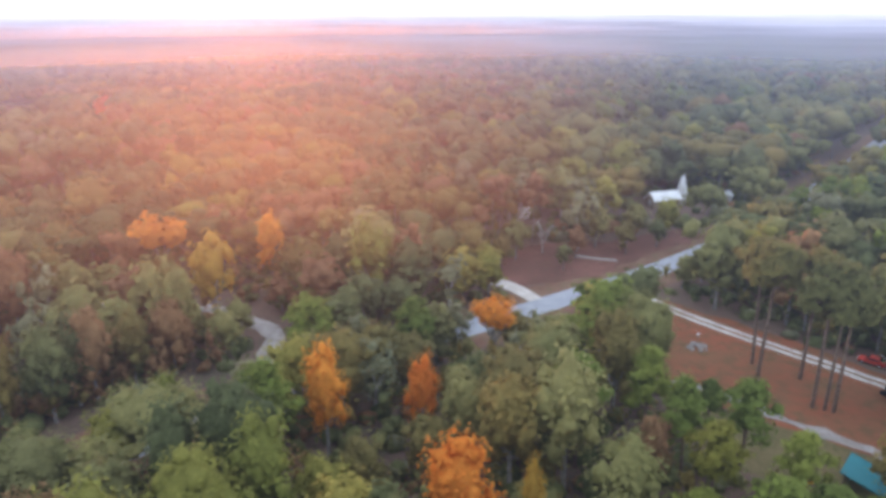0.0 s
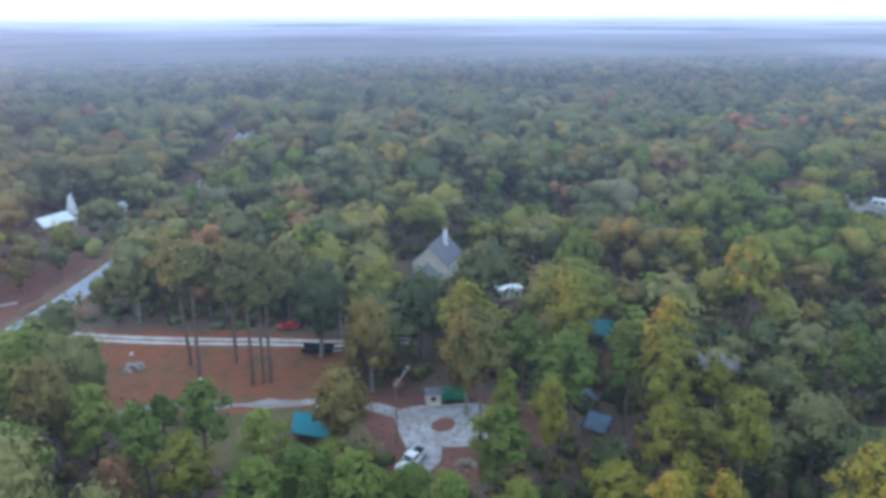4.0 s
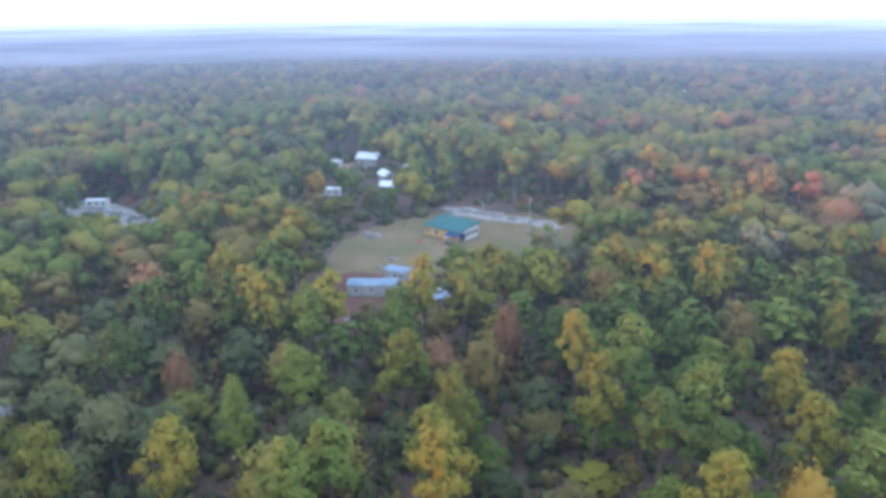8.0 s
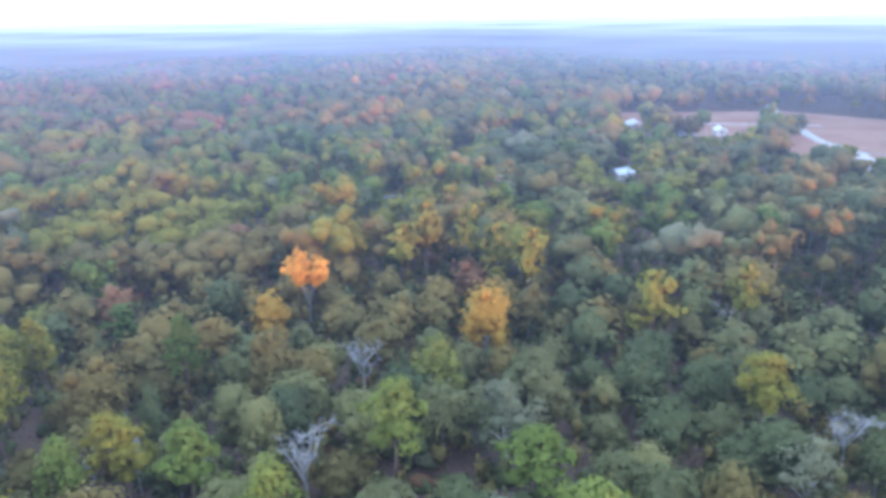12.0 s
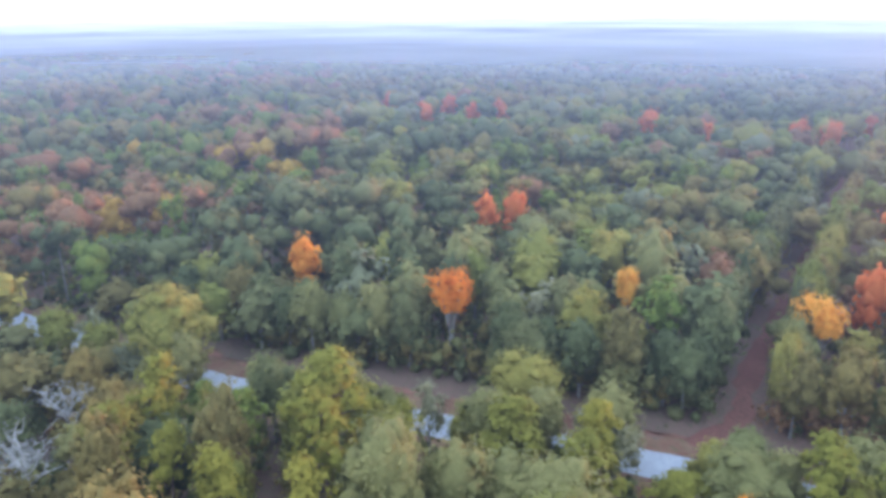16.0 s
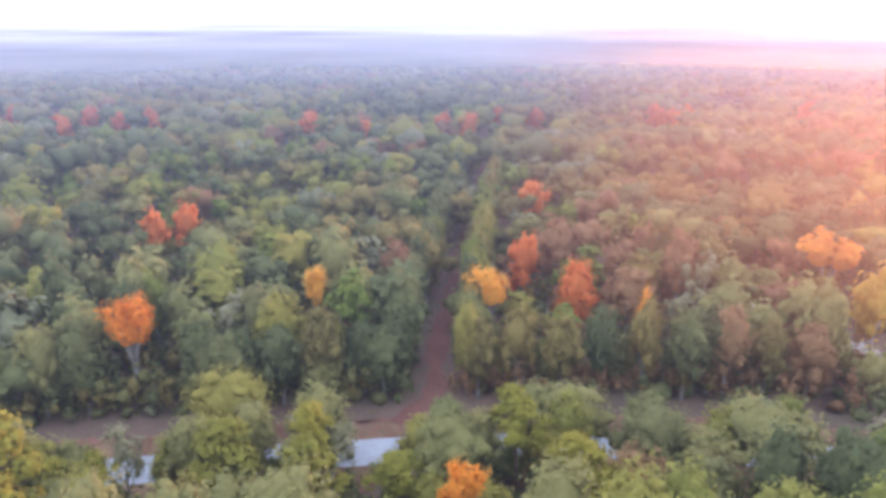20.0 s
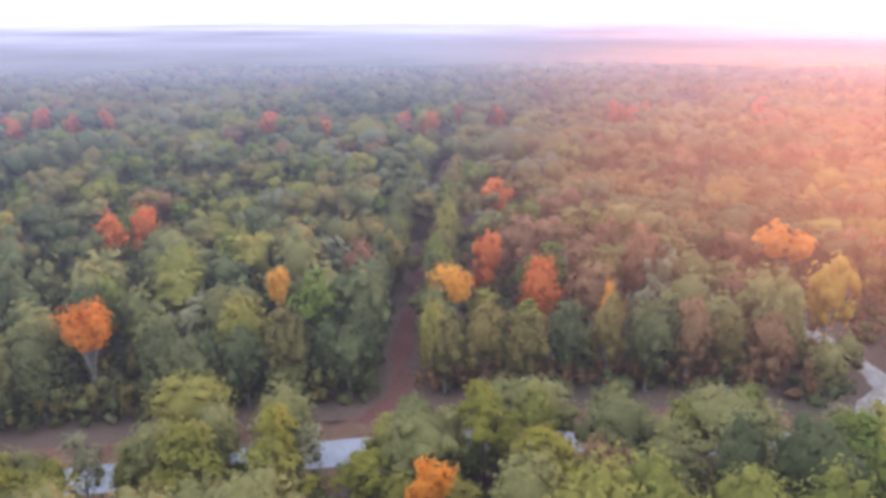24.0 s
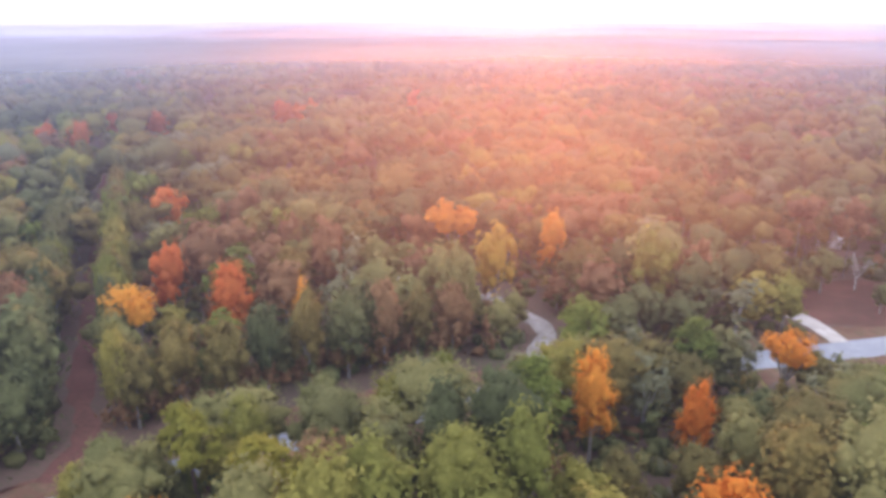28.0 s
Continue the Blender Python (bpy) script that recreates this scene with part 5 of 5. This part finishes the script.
for z_ in (0.36, 0.72):
    part("hoop", tube((0, 0, z_), (0, 0, z_ + 0.05), 0.44, sides=16), TIMBER, bin_)

# ---- along the farm track ----
trl = thing("utility_trailer", 67.4, 105.0, -45, "dark flat utility trailer parked by the track", "trailer")
part("deck", block(-2.8, -1.1, 0.65, 2.8, 1.1, 0.8, 0.02), DARK, trl)
for s in (-1, 1):
    part("side_board", block(-2.8, s * 1.1 - 0.03, 0.8, 2.8, s * 1.1 + 0.03, 1.45, 0), DARK, trl)
    for u in (-0.5, 0.5):
        wheel(trl, u, s * 1.22, 0.36, 0.22)
part("drawbar", tube((2.8, 0, 0.6), (4.2, 0, 0.5), 0.06), STEEL, trl)
car(73.5, 118.5, 150, WHITE, "white car parked under tall pines")
car(69.2, 118.0, 140, RED, "red car parked under tall pines")
for bx, by, bz in ((41.5, 126.0, 1.1), (46.0, 108.0, 1.3), (30.5, 152.5, 1.2)):
    b = thing("mailbox_post", bx, by, 30, "short post with a small pale box", "post", "posts on the lawn")
    part("post", block(-0.06, -0.06, 0, 0.06, 0.06, bz, 0.01), TIMBER, b)
    part("box", block(-0.3, -0.16, bz, 0.3, 0.16, bz + 0.32, 0.05), WHITE, b)
heap("rubble_pile", 40.5, 123.0, 1.9, 0.7, SAND, "small pale heap of rubble on the dry lawn", "rubble", 7, "rubble heaps")
heap("rubble_pile", 22.0, 110.5, 2.4, 0.7, SAND, "pale heap of sand beside the path", "rubble", 8, "rubble heaps")
power_pole(74.5, 107.5, -45, 9.0)
car(1.5, 156.5, 120, BLUE, "small blue car on a pale driveway")
for cx, cy, m_ in ((9.0, 128.5, PALE_BLUE), (13.5, 131.0, WHITE)):
    heap("rubble_pile", cx, cy, 1.7, 0.8, m_, "heap of pale debris beside the road", "rubble", int(cx), "rubble heaps")
strip("stone_edge", smooth_line([(24.5, 173.5), (28, 172), (34, 170.5)]), 1.8, 0.09, SAND, "short pale concrete slab beside the road", "slab", 0.3)

# ---- houses in the woods to the north ----
gable_house("house", 57.0, 223.5, 22, 9.5, 4.8, 2.8, 1.9, TIMBER, WHITE_METAL, "low house with a bright white metal roof", 2, seam=0.8, door=False)
gable_house("house_wing", 63.4, 227.0, 62, 4.5, 2.0, 4.2, 4.4, WHITE, WHITE_METAL, "narrow wing with a steep white metal roof", 0, seam=0.8, door=False)
gable_house("garage", 77.5, 229, 20, 3.4, 3.0, 2.5, 1.0, WHITE, WHITE_METAL, "small white garage among oaks", 1)
trailer_home(11.5, 207, 25, 6.0, 2.6, 2.9, WHITE, WHITE_METAL, "white trailer beside pale trees")
trailer_home(84.5, 209.5, 40, 5.0, 2.4, 2.4, WHITE, WHITE_METAL, "low white trailer beside the road")
gable_house("house", 113.0, 121.5, 28, 11.0, 8.5, 4.0, 4.2, CREAM, SHINGLE, "cream house with a steep grey shingle roof", 3, chimney=(1.5, -1.6, 10.2))
gable_house("house_wing", 102.5, 113.5, 42, 6.5, 5.5, 3.0, 2.6, GREYWALL, SHINGLE, "low grey wing with a shingle roof", 1, door=False)

# ---- the small house on the lawn ----
gh = thing("house", 186.6, -42.5, 37, "small ochre and white house with a sloping teal roof", "house", "houses in the woods")
GL, GW, GF, GB = 13.0, 8.6, 2.9, 3.9
part("front_wall", block(0, -0.16, 0, GL, 0, GF, 0), YELLOW, gh, "ochre board siding")
part("back_wall", block(0, -GW, 0, GL, -GW + 0.16, GB, 0), YELLOW, gh)
for u in (0, GL - 0.16):
    part("side_wall", prism([(-0.16, 0), (-0.16, GF), (-GW + 0.16, GB), (-GW + 0.16, 0)], "x", u, u + 0.16), WHITE, gh, "white painted siding")
rf = part("roof", prism([(0.6, GF - 0.13), (-GW - 0.5, GB + 0.11), (-GW - 0.5, GB + 0.27), (0.6, GF + 0.03)], "x", -0.5, GL + 0.5), TEAL, gh, "teal ribbed metal roof")
seams(rf, -0.4, GL + 0.4, (0.6, GF + 0.03), (-GW - 0.5, GB + 0.27), 0.75, TEAL, "rib")
for u in range(1, 24):
    part("board", block(u * GL / 24 - 0.03, 0.0, 0, u * GL / 24 + 0.03, 0.03, GF - 0.05, 0), YELLOW, gh)
for v in (-3.6, -5.5, -7.3):
    window(gh, 0, v, 1.1, 0.9, 1.2, "-x", GREYWALL)
window(gh, 8.6, 0.03, 1.0, 1.4, 1.1, "+y")
window(gh, 11.4, 0.03, 1.0, 0.9, 1.1, "+y")
gd = part("door", block(4.2, 0.0, 0.05, 5.2, 0.07, 2.15, 0), WHITE, gh)
part("door_handle", block(5.0, 0.07, 1.0, 5.08, 0.12, 1.06, 0), STEEL, gd)
porch = part("porch_roof", prism([(-0.4, 2.75), (-0.4, 2.65), (2.7, 2.15), (2.7, 2.25)], "x", -1.0, 3.6), NAVY, gh, "dark blue porch awning")
for u in (-0.8, 1.3, 3.4):
    part("porch_post", block(u - 0.06, 2.5, 0, u + 0.06, 2.62, 2.2, 0.01), WHITE, gh)
part("porch_floor", block(-1.0, 0.05, 0, 3.6, 2.7, 0.18, 0.02), TIMBER, gh)
part("porch_screen", block(-0.06, -2.6, 0.2, -0.02, -0.2, 2.3, 0), NAVY, gh, "dark blue canvas screen on the wall")
for fx, fy in ((0.9, 3.2), (-0.6, 3.0), (2.3, 3.4)):
    q = gh.matrix_basis @ Vector((fx, fy, 0))
    heap("junk_pile", q.x, q.y, 0.7, 0.6, DARK, "dark clutter heaped before the porch", "junk", int(fx * 10) + 30, "clutter by the porch")
chair = thing("garden_chair", 188.6, -31.5, 120, "red plastic garden chair on the lawn", "chair")
part("seat", block(-0.35, -0.35, 0.42, 0.35, 0.35, 0.5, 0.02), RED, chair)
part("backrest", block(-0.35, 0.3, 0.5, 0.35, 0.38, 1.15, 0.02), RED, chair)
for u in (-0.3, 0.3):
    for v in (-0.3, 0.3):
        part("leg", tube((u, v, 0), (u, v, 0.43), 0.035, sides=6), RED, chair)
for i, (rx, ry, rr_) in enumerate(((219, -52, 2.8), (215, -56, 2.2), (211, -60, 3.0), (206, -64, 2.0), (201, -69, 1.8), (218, -47, 1.6), (198, -20, 2.4), (202, -18, 1.6), (177, -22, 1.2), (172, -18, 0.9))):
    heap("rubble_pile", rx, ry, rr_, 0.9, SAND, "pale heap of sand and rubble on the lawn", "rubble", 40 + i, "rubble heaps")
power_pole(191.5, -64.5, 20, 10.5)
power_pole(214, -57, 20, 4.2, "short white post beside the rubble")

# ---- blue-roofed camp ----
trailer_home(154.5, -14.5, 76, 11.0, 4.6, 2.7, GREYWALL, PALE_BLUE, "trailer home with a faded pale blue roof")
trailer_home(161.5, -21.5, 50, 6.0, 3.6, 2.8, GREYWALL, PALE_BLUE, "trailer home with a faded pale blue roof")
lean_to("shed", 143.0, -27.0, 100, 5.0, 3.6, 2.2, 2.8, PALE_BLUE, TIMBER, "open shed with a faded blue sheet roof")
lean_to("shed", 141.5, -32.5, 70, 4.0, 3.2, 2.2, 2.9, WHITE_METAL, TIMBER, "open shed with a white sheet roof")
car(147.5, -21.0, 20, BLUE, "dark blue car beside the sheds")
car(150.0, -28.5, 75, GREYWALL, "grey car beside the sheds")
heap("rubble_pile", 140.0, -9.0, 2.6, 0.6, SAND, "pale lilac heap of gravel in the clearing", "rubble", 61, "rubble heaps")
heap("rubble_pile", 136.5, -11.5, 2.0, 0.5, SAND, "pale heap of gravel in the clearing", "rubble", 62, "rubble heaps")

# ---- scrap yard and far sheds to the east ----
for i, (x_, y_, t_) in enumerate(((259, 69, 30), (253, 65, 80), (247, 61, 20), (241, 57, 60), (234, 51, 110), (227, 46, 40))):
    if i == 1:
        trailer_home(x_, y_, t_, 7.0, 2.6, 2.7, WHITE, WHITE_METAL, "old white trailer in a scrap yard", "scrap yard")
    else:
        car(x_, y_, t_, WHITE if i < 3 else GREYWALL, "pale wrecked car in a scrap yard", "scrap yard")
for i in range(8):
    heap("scrap_pile", 262 - i * 5 + pick.uniform(-2, 2), 74 - i * 4.2 + pick.uniform(-2, 2), pick.uniform(1.2, 2.4), 0.9, SAND if i % 3 else PALE_BLUE, "pale heap of scrap among dry leaves", "scrap", 70 + i, "scrap yard")
gable_house("shed_house", 270, -34, 15, 7.0, 4.5, 2.5, 1.3, GREYWALL, WHITE_METAL, "grey shed with a white metal roof", 1)
gable_house("shed_house", 252, -32, 70, 5.0, 4.0, 2.5, 1.2, TIMBER, WHITE_METAL, "timber shed with a white metal roof", 1)
gable_house("shed_house", 277, -45, 40, 7.0, 4.5, 2.5, 1.2, GREYWALL, WHITE_METAL, "grey shed with a white roof beside the field", 1)
trailer_home(250, -11, 80, 8.0, 2.8, 2.8, WHITE, WHITE_METAL, "white trailer in a clearing")
trailer_home(300, -16, 75, 7.0, 3.0, 2.8, WHITE, WHITE_METAL, "white trailer beside a far field")
gable_house("house", 301, -31, 60, 9.0, 6.0, 3.4, 1.8, GREYWALL, WHITE_METAL, "grey house beside a far field", 2)
car(296, -6, 90, WHITE, "white car beside a far field")
trailer_home(386, -104, 60, 12, 3.6, 3.2, WHITE, WHITE_METAL, "far white trailer among trees")
gable_house("house", 471, -268, 30, 14, 9, 6.0, 2.5, WHITE, WHITE_METAL, "far white house above the trees", 2)

# ---- long white roofs to the south ----
gable_house("barn", 166, -255, 42, 17, 6.0, 4.6, 1.4, WHITE, WHITE_METAL, "long low white-roofed barn among pines", 4)
strip("dirt_patch", smooth_line([(-38, -240), (-27, -240), (-14, -236)]), 4, 0.06, SAND, "strip of pale bare dirt between trees", "ground", 1.5)

# ---- farm ----
gable_house("barn", -232, -195, 112, 10, 6.5, 2.6, 1.6, GREYWALL, WHITE_METAL, "grey barn with a white metal roof at the field", 3, "farm buildings")
gable_house("barn", -289, -225, 125, 11, 6, 2.8, 1.5, BARN_RED, WHITE_METAL, "red barn with a white metal roof", 3, "farm buildings")
gable_house("barn", -357, -288, 122, 11, 6, 2.8, 1.4, GREYWALL, WHITE_METAL, "far grey barn with a white roof beyond the field", 3, "farm buildings")
for x_, y_, t_, l_ in ((-171, -357, 40, 12), (-180, -348, 50, 7), (-189, -340, 55, 8), (-188, -327, 20, 7), (-205, -325, 70, 9), (-208, -233, 35, 5), (-253, -237, 40, 7), (-312, -289, 45, 8), (-115, -245, 20, 8)):
    gable_house("farmhouse", x_, y_, t_, l_, 5, 2.7, 1.4, WHITE if l_ % 2 else CREAM, WHITE_METAL, "white farm cottage with a pale metal roof", 2, "farm buildings")
for i in range(9):
    car(-200 + i * 3.4 + pick.uniform(-1, 1), -196 + i * 2.4 + pick.uniform(-3, 3), pick.uniform(0, 180), WHITE if i % 3 else GREYWALL, "pale car parked in rows at the farm", "cars at the farm")
for i in range(7):
    heap("rubble_pile", -186 - i * 3 + pick.uniform(-2, 2), -176 - i * 3.5 + pick.uniform(-3, 3), pick.uniform(1, 2), 0.7, SAND, "white heap of stone at the field's edge", "rubble", 90 + i, "rubble heaps")
hedge_c = np.array([(-226 - i * 1.6 + pick.uniform(-0.5, 0.5), -228 - i * 0.5 + pick.uniform(-0.6, 0.6), 1.0) for i in range(24)])
tagged(new("hedge", tri_mesh("hedge", *joined(lumps(hedge_c, np.full((24, 3), 1.5)), sprays(hedge_c, np.full((24, 3), 1.5), 14, 0.4)), [LEAVES["oak"]])), "dark clipped hedge along a field", "hedge")

# ---- small clearing under the trees ----
car(-65.5, -42.5, 60, DARK, "dark car in a small clearing under the trees")
digger = thing("garden_tractor", -69.0, -36.5, 20, "yellow garden tractor standing on bare earth", "tractor")
part("body", block(-0.9, -0.4, 0.4, 0.9, 0.4, 0.85, 0.06), AMBER, digger)
part("bonnet", block(0.1, -0.35, 0.85, 0.95, 0.35, 1.15, 0.08), AMBER, digger)
part("seat", block(-0.7, -0.25, 0.85, -0.2, 0.25, 1.0, 0.05), DARK, digger)
part("backrest", block(-0.75, -0.25, 1.0, -0.65, 0.25, 1.4, 0.03), DARK, digger)
part("steering_wheel", tube((0.0, 0, 1.2), (0.03, 0, 1.23), 0.2), DARK, digger)
for s in (-1, 1):
    wheel(digger, -0.5, s * 0.5, 0.38, 0.22, AMBER)
    wheel(digger, 0.65, s * 0.46, 0.26, 0.18, AMBER)
car(-78, 137, 40, WHITE, "pale car half hidden under oaks")

# ---- haze over the forest, imitated by one see-through sheet above the treetops ----
m, n, l, b = material("mist", 1.0)
tc = n.new("ShaderNodeTexCoord")
ln = n.new("ShaderNodeVectorMath")
ln.operation = "LENGTH"
l.new(tc.outputs["Object"], ln.inputs[0])
# opacity paints haze thicker with camera distance, in banks and gaps clearer farther off
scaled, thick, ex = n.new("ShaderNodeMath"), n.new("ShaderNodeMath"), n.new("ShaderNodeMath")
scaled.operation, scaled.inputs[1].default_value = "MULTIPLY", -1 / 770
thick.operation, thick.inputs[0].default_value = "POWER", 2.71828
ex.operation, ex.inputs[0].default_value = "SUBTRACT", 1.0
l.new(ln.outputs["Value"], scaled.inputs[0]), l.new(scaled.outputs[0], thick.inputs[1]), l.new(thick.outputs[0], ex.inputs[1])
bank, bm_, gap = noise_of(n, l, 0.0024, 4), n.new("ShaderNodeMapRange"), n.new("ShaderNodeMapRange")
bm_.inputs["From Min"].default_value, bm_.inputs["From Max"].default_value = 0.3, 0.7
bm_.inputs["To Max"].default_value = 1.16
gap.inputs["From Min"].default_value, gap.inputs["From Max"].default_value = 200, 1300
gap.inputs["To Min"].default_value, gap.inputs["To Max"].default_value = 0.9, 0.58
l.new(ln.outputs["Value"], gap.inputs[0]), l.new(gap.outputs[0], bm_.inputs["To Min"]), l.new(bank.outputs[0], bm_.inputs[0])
far_haze, haze_patch, fold = n.new("ShaderNodeMapRange"), n.new("ShaderNodeMath"), n.new("ShaderNodeMath")
far_haze.interpolation_type = "SMOOTHSTEP"
far_haze.inputs["From Min"].default_value, far_haze.inputs["From Max"].default_value = 270, 620
far_haze.inputs["To Max"].default_value = 0.14
away = n.new("ShaderNodeVectorMath")
away.operation, away.inputs[1].default_value = "DISTANCE", (100, -30, 0)
l.new(tc.outputs["Object"], away.inputs[0]), l.new(away.outputs["Value"], far_haze.inputs[0])
patch_ramp = ramp(n, [(0.36, (0.5, 0.5, 0.5)), (0.64, (1, 1, 1))])
l.new(bank.outputs[0], patch_ramp.inputs[0])
haze_patch.operation, fold.operation = "MULTIPLY", "ADD"
l.new(far_haze.outputs[0], haze_patch.inputs[0]), l.new(patch_ramp.outputs[0], haze_patch.inputs[1])
part_, mu, pw = n.new("ShaderNodeMath"), n.new("ShaderNodeMath"), n.new("ShaderNodeMath")
pw.operation, pw.inputs[1].default_value = "POWER", 1.5
l.new(ex.outputs[0], pw.inputs[0])
part_.operation, mu.operation, mu.inputs[1].default_value = "MULTIPLY", "MINIMUM", 0.95
l.new(pw.outputs[0], part_.inputs[0]), l.new(bm_.outputs[0], part_.inputs[1]), l.new(part_.outputs[0], fold.inputs[0]), l.new(haze_patch.outputs[0], fold.inputs[1]), l.new(fold.outputs[0], mu.inputs[0])
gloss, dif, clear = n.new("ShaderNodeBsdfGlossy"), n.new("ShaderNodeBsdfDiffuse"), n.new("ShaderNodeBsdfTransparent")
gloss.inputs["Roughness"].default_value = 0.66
# painted haze: the sheet's colour turns whiter with distance from the camera
far_haze_tint = n.new("ShaderNodeMapRange")
far_haze_tint.inputs["From Min"].default_value, far_haze_tint.inputs["From Max"].default_value = 1200, 3200
l.new(ln.outputs["Value"], far_haze_tint.inputs[0])
l.new(mixed(n, l, (0.27, 0.31, 0.40), (0.50, 0.54, 0.59), far_haze_tint.outputs[0]), dif.inputs[0])
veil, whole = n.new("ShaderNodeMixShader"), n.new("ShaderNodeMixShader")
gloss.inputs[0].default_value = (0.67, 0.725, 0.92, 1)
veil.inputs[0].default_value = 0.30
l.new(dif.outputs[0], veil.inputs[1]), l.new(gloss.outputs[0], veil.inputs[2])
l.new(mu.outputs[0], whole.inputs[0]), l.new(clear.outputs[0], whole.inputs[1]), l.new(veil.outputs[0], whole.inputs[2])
l.new(whole.outputs[0], n["Material Output"].inputs[0])
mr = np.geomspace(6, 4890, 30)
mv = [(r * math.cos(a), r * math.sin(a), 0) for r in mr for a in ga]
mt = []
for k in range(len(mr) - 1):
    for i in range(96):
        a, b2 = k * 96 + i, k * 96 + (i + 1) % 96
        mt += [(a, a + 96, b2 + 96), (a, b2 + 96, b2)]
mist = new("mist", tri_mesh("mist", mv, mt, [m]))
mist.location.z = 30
tagged(mist, "see-through sheet over the treetops imitating distant haze", "mist", kind="stuff")


# ---- upright see-through sheets added towards the sun to imitate its glow ----
m, n, l, b = material("sun_glow_tint", 1.0)
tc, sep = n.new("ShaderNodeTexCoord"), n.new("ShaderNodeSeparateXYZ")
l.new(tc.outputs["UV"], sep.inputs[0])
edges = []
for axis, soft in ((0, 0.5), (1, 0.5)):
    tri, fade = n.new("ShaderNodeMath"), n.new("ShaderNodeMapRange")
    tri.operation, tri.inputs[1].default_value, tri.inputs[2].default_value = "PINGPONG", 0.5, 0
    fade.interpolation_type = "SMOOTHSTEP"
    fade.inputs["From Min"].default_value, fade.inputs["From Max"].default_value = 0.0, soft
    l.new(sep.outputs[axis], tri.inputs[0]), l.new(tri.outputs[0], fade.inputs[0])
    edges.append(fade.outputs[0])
glow_noise = noise_of(n, l, 0.02, 3)
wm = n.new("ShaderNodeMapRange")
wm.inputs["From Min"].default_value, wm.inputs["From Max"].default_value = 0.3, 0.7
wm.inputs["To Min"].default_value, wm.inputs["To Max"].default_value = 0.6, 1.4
l.new(glow_noise.outputs[0], wm.inputs[0])
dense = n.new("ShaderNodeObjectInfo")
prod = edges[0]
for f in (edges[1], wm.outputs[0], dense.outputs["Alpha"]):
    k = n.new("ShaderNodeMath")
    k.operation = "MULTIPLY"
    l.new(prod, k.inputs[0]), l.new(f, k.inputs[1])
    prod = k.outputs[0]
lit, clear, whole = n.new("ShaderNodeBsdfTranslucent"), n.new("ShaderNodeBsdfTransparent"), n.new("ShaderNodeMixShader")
# warm glow of the sun, put into the sheets' orange colour
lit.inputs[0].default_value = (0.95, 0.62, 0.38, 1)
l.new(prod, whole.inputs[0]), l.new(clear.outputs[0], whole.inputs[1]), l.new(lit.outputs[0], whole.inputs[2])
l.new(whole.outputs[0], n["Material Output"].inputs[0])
# added glow sheets: distance from the middle and opacity of each
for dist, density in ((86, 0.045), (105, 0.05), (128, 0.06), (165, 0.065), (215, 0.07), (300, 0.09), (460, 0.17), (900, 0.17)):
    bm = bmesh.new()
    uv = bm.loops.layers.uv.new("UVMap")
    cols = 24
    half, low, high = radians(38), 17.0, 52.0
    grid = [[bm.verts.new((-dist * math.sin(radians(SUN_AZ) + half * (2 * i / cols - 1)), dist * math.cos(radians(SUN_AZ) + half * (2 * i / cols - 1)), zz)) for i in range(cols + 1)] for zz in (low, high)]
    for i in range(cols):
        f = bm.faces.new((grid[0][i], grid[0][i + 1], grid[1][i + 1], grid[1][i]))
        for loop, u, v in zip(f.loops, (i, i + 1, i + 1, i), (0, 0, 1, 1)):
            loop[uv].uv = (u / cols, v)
    me = bpy.data.meshes.new("glow_sheet")
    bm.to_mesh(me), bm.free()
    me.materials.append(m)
    ob = new("glow_sheet", me)
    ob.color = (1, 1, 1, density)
    tagged(ob, "upright see-through orange sheet imitating sun glow in haze", "mist", kind="stuff")
